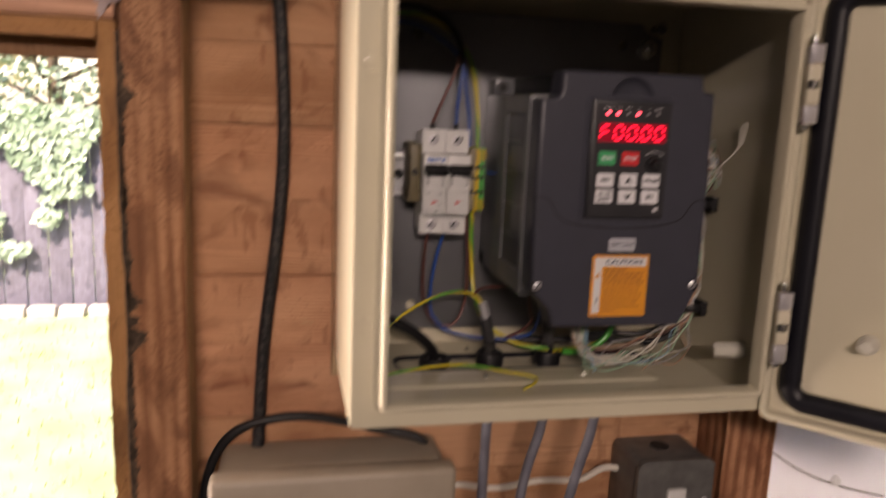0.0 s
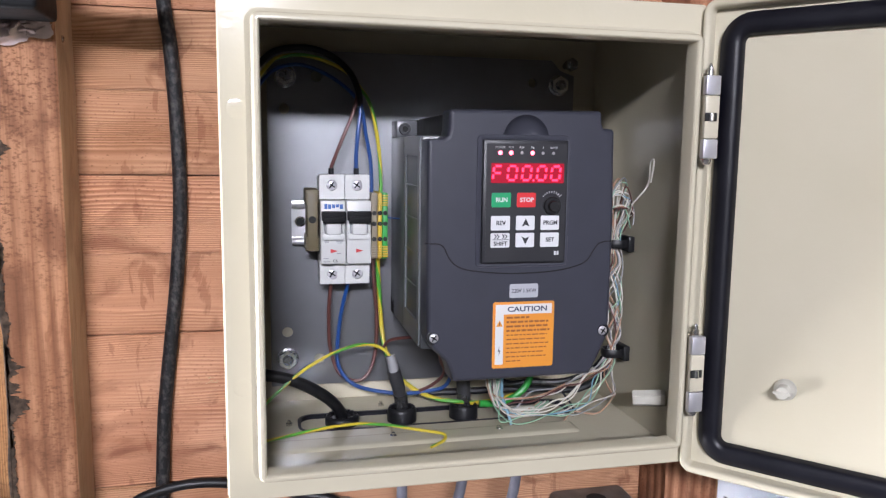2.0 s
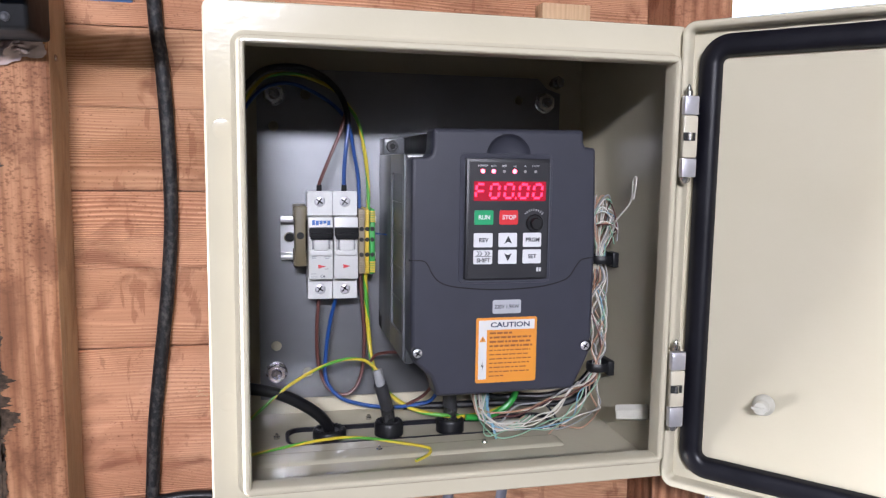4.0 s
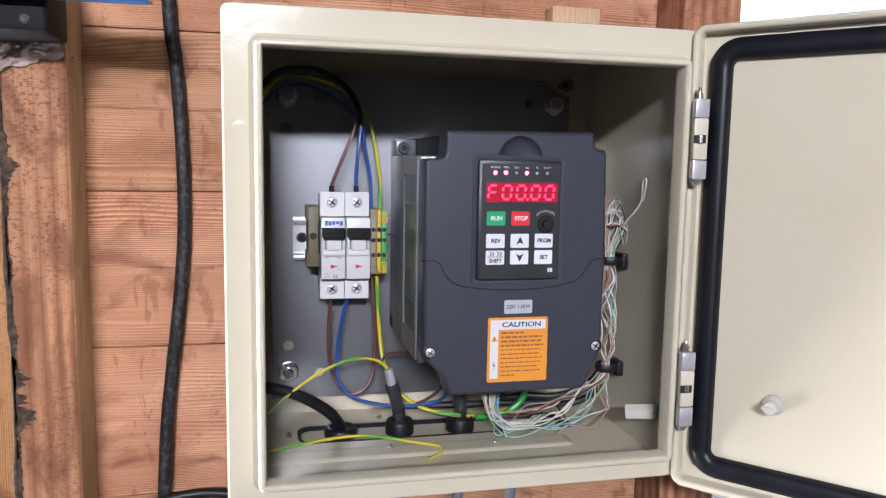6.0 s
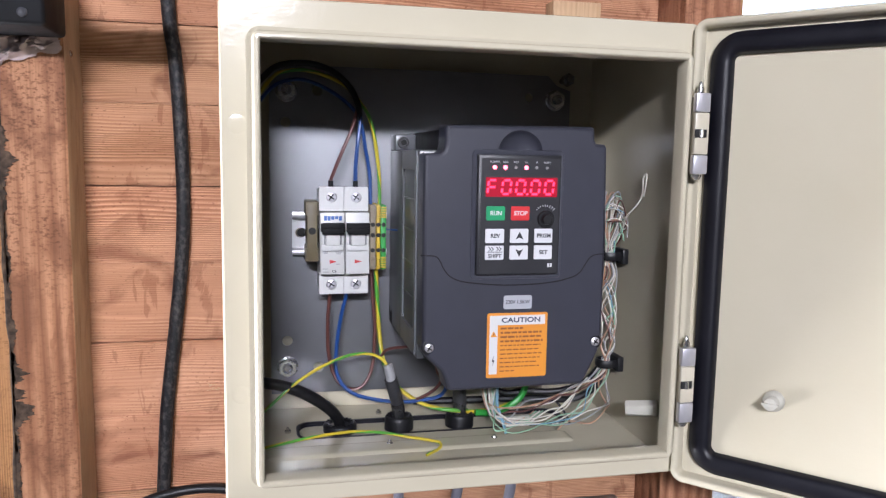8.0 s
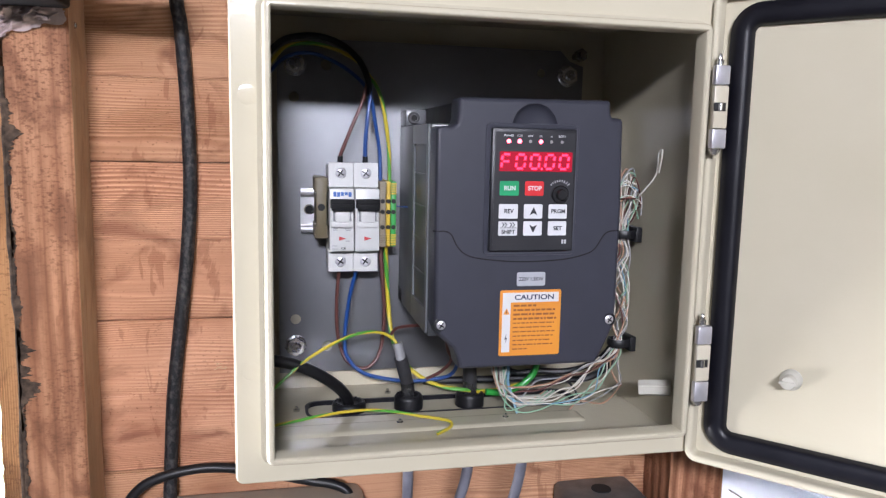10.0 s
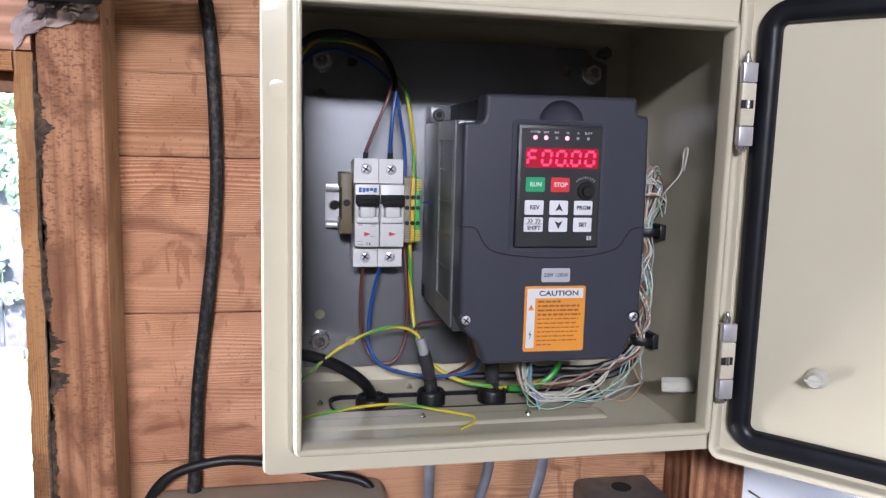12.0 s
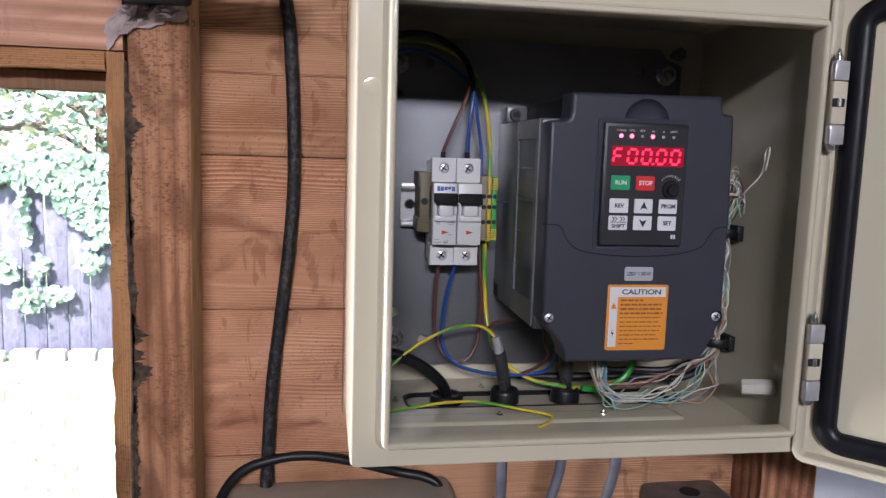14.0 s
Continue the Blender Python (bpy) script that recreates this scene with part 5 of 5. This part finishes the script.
wire("cable", [(0.1700, 0.100, 1.262), (0.1708, 0.103, 1.232), (0.1738, 0.1105, 1.2065), (0.1742, 0.1115, 1.190), (0.1742, 0.1115, 1.176)], 0.0054, SHRINK, "black motor cable between a gland and the drive", "cable", n=14)
for k, ((x, y), r, h) in enumerate(zip(gl, (0.0128, 0.0112, 0.0112), (0.0066, 0.0105, 0.0105))):
    gr = thing("cable_gland", "black rubber cable grommet in the gland plate", "cable gland", "cable glands", at=(x, y, Z0))
    zb = Z0 + 0.0012
    part("collar", lathe([(r, 0), (r, h * 0.75), (r * 0.96, h * 0.9), (r * 0.88, h), (r * 0.72, h), (r * 0.66, h * 0.86), (r * 0.62, h * 0.72), (r * 0.2, h * 0.70)], (x, y, zb), (0, 0, 1), 32), BLACK, gr)
    for j in range(20):
        q = 2 * math.pi * j / 20
        rb = rod((x + r * 0.80 * math.cos(q), y + r * 0.80 * math.sin(q), zb + h), (x + r * 0.80 * math.cos(q), y + r * 0.80 * math.sin(q), zb + h + 0.0006), r * 0.085, n=6, bm=None if j == 0 else rb)
    part("rib_ring", rb, BLACK, gr)
    part("lock_nut", lathe([(r * 0.85, 0), (r * 0.85, 0.007), (r * 0.6, 0.011), (r * 0.5, 0.011)], (x, y, Z0 - 0.003), (0, 0, -1), 12), GREYI, gr)

wire("wire", [(0.1150, 0.1290, 1.3432), (0.1175, 0.1230, 1.3430), (0.1225, 0.1190, 1.3428), (0.1250, 0.1170, 1.3428)], 0.0005, BLUE, "thin blue wire from the terminals to the drive", n=6)
tagged(part("clear_sleeve", rod((0.2035, 0.0860, 1.1975), (0.2225, 0.0840, 1.1985), 0.0042, n=14), NYLON), "clear plastic sleeve lying under the drive", "sleeve")

# signal wires: down the right side, through two clips and back under the drive
tops = [[(0.2700, 0.075, 1.355), (0.2750, 0.075, 1.364), (0.281, 0.080, 1.372), (0.288, 0.085, 1.370), (0.291, 0.090, 1.355), (0.2905, 0.094, 1.339)],
        [(0.2930, 0.056, 1.3745), (0.2935, 0.055, 1.3885), (0.2950, 0.057, 1.3885), (0.2945, 0.060, 1.369), (0.2930, 0.070, 1.358), (0.2920, 0.083, 1.347), (0.2900, 0.092, 1.336)],
        [(0.2700, 0.078, 1.351), (0.2740, 0.078, 1.361), (0.284, 0.082, 1.364), (0.2935, 0.084, 1.358), (0.2950, 0.088, 1.348), (0.2920, 0.092, 1.337)],
        [(0.2720, 0.085, 1.338), (0.2770, 0.083, 1.349), (0.285, 0.080, 1.354), (0.2925, 0.082, 1.350), (0.2910, 0.090, 1.338)]]
runs = [[(0.281, 0.095, 1.2285), (0.270, 0.090, 1.224), (0.251, 0.080, 1.213), (0.233, 0.075, 1.205), (0.212, 0.072, 1.2015), (0.198, 0.075, 1.205), (0.192, 0.085, 1.213), (0.193, 0.095, 1.226), (0.194, 0.098, 1.25)],
        [(0.283, 0.094, 1.230), (0.262, 0.085, 1.222), (0.241, 0.080, 1.216), (0.223, 0.080, 1.212), (0.206, 0.080, 1.208), (0.194, 0.085, 1.209), (0.190, 0.100, 1.222), (0.190, 0.10, 1.25)],
        [(0.286, 0.094, 1.228), (0.277, 0.090, 1.218), (0.262, 0.080, 1.207), (0.243, 0.072, 1.2015), (0.216, 0.070, 1.1985), (0.196, 0.075, 1.200), (0.191, 0.085, 1.210), (0.200, 0.100, 1.226), (0.20, 0.1, 1.25)],
        [(0.290, 0.098, 1.221), (0.2955, 0.098, 1.206), (0.290, 0.094, 1.202), (0.272, 0.085, 1.198), (0.251, 0.078, 1.1965), (0.240, 0.076, 1.1960)]]
cols = [(WHITEI, "white"), (LGREEN, "pale green"), (WHITEI, "white"), (ORANGEI, "orange-brown"), (WHITEI, "white"), (LBLUE, "pale blue"), (BROWN, "brown"), (GREYI, "grey"), (LGREEN, "pale green"), (ORANGEI, "orange-brown"), (WHITEI, "white"), (WHITEI, "white"), (GREYI, "grey"), (WHITEI, "white")]
r7 = random.Random(77)
for k, (mat, cname) in enumerate(cols):
    jit = lambda p, s: (min(p[0] + r7.uniform(-s, s), 0.2965), p[1] + r7.uniform(-s, s), p[2] + r7.uniform(-s, s))
    top = [jit(p, 0.0030) for p in tops[(1, 0, 2, 3, 0, 2, 3)[k % 7] if k < 7 else (0, 2, 3)[k % 3]]]
    ph = r7.uniform(0, 6.28)
    c1 = (0.2895 + 0.003 * math.cos(ph), 0.0940 + 0.003 * math.sin(ph), 1.3245)
    mid = [(0.2890 + 0.0058 * math.sin(ph + (0.5 + 0.31 * (k % 5)) * j), 0.0945 + 0.005 * math.cos(ph + 1.6 * j), 1.3245 - 0.0142 * j) for j in range(1, 6)]
    c2 = (0.2890 + 0.003 * math.cos(ph + 2), 0.0945 + 0.003 * math.sin(ph + 2), 1.2385)
    run = [jit(p, 0.0042 if p[2] < 1.235 else 0.002) for p in runs[(0, 2, 1, 3, 0, 2, 1, 3, 2, 1, 0, 2, 1, 3)[k]]]
    wire("signal_wire", top + [c1] + mid + [c2] + run, 0.00050 if k % 3 else 0.00062, mat, f"thin {cname} signal wire tied along the enclosure side", "wire", "signal wires", 5, 7)
r8 = random.Random(19)
for k in range(13):
    mat, cname = ((WHITEI, "white"), (GREYI, "grey"), (ORANGEI, "orange-brown"), (WHITEI, "white"), (LGREEN, "pale green"), (BROWN, "brown"))[k % 6]
    xa, h, lean = 0.2862 + 0.0015 * r8.uniform(-1, 1), r8.uniform(0.022, 0.046), r8.uniform(-1.0, 0.35)
    pts = [(xa, 0.0930, 1.3170), (xa + 0.002 * lean, 0.0910, 1.3330), (xa + 0.010 * lean, 0.088 - 0.006 * r8.random(), 1.3300 + 0.62 * h), (min(xa + 0.016 * lean + 0.002, 0.2955), 0.082, 1.3290 + h)]
    if k % 3:
        pts += [(min(xa + 0.024 * lean + 0.005, 0.2955), 0.080, 1.3265 + 0.86 * h), (min(xa + 0.026 * lean + 0.008, 0.2955), 0.080, 1.3255 + 0.5 * h)]
    wire("signal_wire", pts, 0.00052, mat, f"short {cname} signal wire end curling above the clip", "wire", "signal wires", 6, 7)
wire("signal_wire", [(0.1985, 0.095, 1.25), (0.199, 0.092, 1.221), (0.197, 0.085, 1.212), (0.199, 0.078, 1.202), (0.2012, 0.074, 1.1925)], 0.0011, LBLUE, "loose pale blue wire end below the drive", "wire", "signal wires")
for k, (x0, mat, cname) in enumerate(((0.1885, ORANGEI, "orange-brown"), (0.1905, LGREEN, "pale green"), (0.1935, WHITEI, "white"), (0.1960, LGREEN, "pale green"))):
    wire("signal_wire", [(x0, 0.10, 1.25), (x0 - 0.001, 0.094, 1.224), (x0 + 0.001, 0.086, 1.208 - 0.002 * k), (x0 + 0.012, 0.079, 1.1995), (x0 + 0.026, 0.080, 1.2005), (x0 + 0.040, 0.09, 1.203)], 0.0006, mat, f"thin {cname} wire looping below the drive", "wire", "signal wires")
wire("cable", [(0.295, 0.110, 1.232), (0.288, 0.108, 1.215), (0.270, 0.112, 1.204), (0.245, 0.118, 1.2035), (0.215, 0.122, 1.2040), (0.185, 0.125, 1.2035), (0.16, 0.128, 1.203), (0.14, 0.13, 1.203)], 0.0028, BLACK, "thin black cable along the enclosure floor", "cable")
wire("cable", [(0.292, 0.105, 1.236), (0.278, 0.104, 1.222), (0.255, 0.104, 1.2140), (0.230, 0.11, 1.2130), (0.205, 0.112, 1.2150), (0.19, 0.112, 1.25)], 0.0024, BLACK, "black cable curving up into the drive", "cable")
wire("cable_tie_tail", [(0.244, 0.092, 1.214), (0.251, 0.085, 1.204), (0.2545, 0.080, 1.1955)], 0.0009, BLACK, "black cable tie tail", "cable tie")
for z in (1.3245, 1.2385):
    clip = thing("cable_clip", "black stick-on cable clip holding signal wires", "cable clip", "cable clips", at=(0.299, 0.0945, z))
    cb = block(0.2955, 0.3006, 0.0855, 0.1040, z - 0.0058, z + 0.0058, 0.0007)
    part("base", cb, BLACK, clip)
    loop = [(0.2960, 0.0885, z), (0.2900, 0.0870, z), (0.2835, 0.0895, z), (0.2822, 0.0945, z), (0.2840, 0.0995, z), (0.2900, 0.1015, z), (0.2960, 0.1000, z)]
    st = sweep(loop, 0.0012, 8, 5)
    for v in st.verts:
        v.co.z = z + (v.co.z - z) * 2.9
    part("strap", st, BLACK, clip)

# ---- on the wall below and beside ----
wire("wall_cable", [(-0.052, 0.1835, 2.345), (-0.050, 0.1835, 2.0), (-0.053, 0.1832, 1.75), (-0.0475, 0.1845, 1.524), (-0.0430, 0.1845, 1.473), (-0.0398, 0.1842, 1.412), (-0.0392, 0.1842, 1.350), (-0.0430, 0.1833, 1.295), (-0.0500, 0.1833, 1.235), (-0.0560, 0.1833, 1.183), (-0.0592, 0.1830, 1.130), (-0.0605, 0.178, 1.094)], 0.0054, OLDCABLE, "thick dusty old black cable down the boards", "cable", "", 8, 16)
wire("wall_cable", [(0.088, 0.165, 1.080), (0.084, 0.166, 1.0965), (0.072, 0.170, 1.1025), (0.0489, 0.174, 1.1063), (0.0136, 0.171, 1.1175), (-0.0206, 0.170, 1.1245), (-0.0492, 0.169, 1.1238), (-0.0774, 0.169, 1.1150), (-0.0945, 0.170, 1.0950), (-0.1045, 0.172, 1.0640), (-0.1060, 0.176, 1.02), (-0.104, 0.18, 0.8), (-0.10, 0.183, 0.02)], 0.0040, BLACK, "glossy black cable looping over the grey box", "cable", "", 8, 14)
mb = thing("meter_box", "beige-grey plastic electrical box with a lid below the enclosure", "electrical box", at=(0.0, BY, 0.80))
bx = block(-0.0920, 0.0985, 0.1290, BY, 0.80, 1.0965, 0.010, 4)
part("body", bx, METERBOX, mb)
part("lid", block(-0.0965, 0.1020, 0.1080, 0.1300, 0.795, 1.0995, 0.0055, 3), METERBOX, mb)
sw = thing("metal_switch", "grey metal-clad rocker switch on the wall", "switch", at=(0.31, BY, 1.005))
part("back_box", block(0.2775, 0.3520, 0.1335, BY, 1.004, 1.0815, 0.007, 4), METALGREY, sw)
part("knockout", lathe([(0.009, 0), (0.009, 0.0008), (0.0005, 0.0009)], (0.3145, 0.163, 1.0815), (0, 0, 1)), DARKHOLE, sw)
part("front_plate", sheet(round_rect(0.2768, 0.3532, 1.0010, 1.0832, 0.009), [], 0.1280, 0.1335), METALGREY, sw, "rounded grey steel plate")
part("rocker", block(0.3060, 0.3242, 0.1235, 0.1285, 1.0240, 1.0565, 0.0015), WHITEP, sw, "white rocker")
for x in (0.2850, 0.3450):
    slotted(x, 0.1280, 1.0425, 0.0030, sw, False)
wire("wall_cable", [(0.2795, 0.172, 1.0560), (0.265, 0.178, 1.0540), (0.244, 0.1845, 1.0400), (0.205, 0.186, 1.0410), (0.160, 0.186, 1.0360), (0.119, 0.186, 1.0420), (0.10, 0.183, 1.03)], 0.0032, WHITEI, "white cable from the switch along the boards", "cable", "")
for pts in ([(0.1256, 0.1127, 1.177), (0.1260, 0.1127, 1.137), (0.1255, 0.113, 1.079), (0.123, 0.105, 0.95), (0.13, 0.14, 0.70), (0.14, 0.178, 0.45), (0.14, 0.182, 0.01)],
            [(0.1742, 0.1115, 1.177), (0.1737, 0.1115, 1.133), (0.1605, 0.112, 1.076), (0.145, 0.105, 0.95), (0.15, 0.14, 0.70), (0.16, 0.178, 0.45), (0.16, 0.182, 0.01)],
            [(0.2155, 0.097, 1.182), (0.2130, 0.097, 1.135), (0.1998, 0.099, 1.078), (0.178, 0.105, 0.95), (0.17, 0.14, 0.70), (0.18, 0.178, 0.45), (0.18, 0.182, 0.01)]):
    wire("flexible_cable", pts, 0.0042, FLEX, "grey flexible cable hanging below the enclosure", "cable", "flexible cables", 8, 14)

# blue bar in a black bracket at the head of the stud
cl_ = thing("bar_clamp", "blue bar clamp with black jaw and bright bolt", "clamp", at=(-0.13, 0.14, 1.476))
part("bar", block(-0.400, -0.0460, 0.0700, 0.0860, 1.4970, 1.5200, 0.002, 3), BLUEBAR, cl_, "blue anodised bar")
part("bar_end", block(-0.0462, -0.0450, 0.0705, 0.0855, 1.4975, 1.5195, 0.0006), STEEL, cl_)
part("jaw", block(-0.1560, -0.1095, 0.0880, 0.1400, 1.4770, 1.5230, 0.003, 3), TOGGLE, cl_, "black plastic jaw")
part("jaw_pin", lathe([(0.0030, 0), (0.0030, 0.001), (0.002, 0.0014), (0.0003, 0.0008)], (-0.1225, 0.0880, 1.4850), (0, -1, 0)), SHRINK, cl_)
part("bolt_block", block(-0.1600, -0.1405, 0.0760, 0.0890, 1.4830, 1.4985, 0.003, 3), CHROME, cl_, "bright chrome block")
slotted(-0.1510, 0.0760, 1.4910, 0.0042, cl_)
part("bolt_shank", rod((-0.1500, 0.0830, 1.4985), (-0.1500, 0.0830, 1.5600), 0.0060, n=18), CHROME, cl_)

# ---- cladding boards ----
J = [1.4985, 1.3730, 1.2463, 1.1175]
pitch = 0.127
def plank(h, tag):
    b = block(EX0 + 0.0005, EX1 - 0.0005, 0.0, 0.019, 0.0, h)
    bmesh.ops.bevel(b, geom=[e for e in b.edges if e.verts[0].co.y < 1e-6 and e.verts[1].co.y < 1e-6 and abs(e.verts[0].co.x - e.verts[1].co.x) > 0.1], offset=0.0012, segments=2, affect="EDGES")
    return b
pair = []
for h in (0.0645, 0.0612):
    ob = part("board", plank(h, ""), BOARD, boards)
    pair.append(ob)
made = 0
z = J[3] - 9 * pitch + 0.0008
while z < 2.30:
    for k, dz in ((0, 0.0), (1, 0.0649)):
        if z + dz < 0 or z + dz > 2.29:
            continue
        ob = new("board", pair[k].data)
        ob.parent = boards
        ob.location = (0, BY + 0.0012 * ((made * 7) % 5) / 5 - 0.0004 * k, z + dz)
        made += 1
    z += pitch
for ob in pair:
    bpy.data.objects.remove(ob)
for k in range(9):
    a = radians(-50 + 37 * k)
    x, z = -0.0195 + 0.0035 * math.cos(k * 2.1), 1.2040 + 0.0028 * math.sin(k * 1.7)
    part("torn_fibre", rod((x, BY - 0.0006, z), (x + 0.0042 * math.cos(a), BY - 0.0010, z + 0.0022 * math.sin(a)), 0.00045, 0.0001, n=6), BATTEN, boards, "pale torn wood fibre")
tagged(part("board_backing", block(EX0, EX1, BY + 0.0205, BY + 0.03, -0.1, 2.35), SHEDWALL), "dark felt behind the cladding", "wall lining", kind="structure")
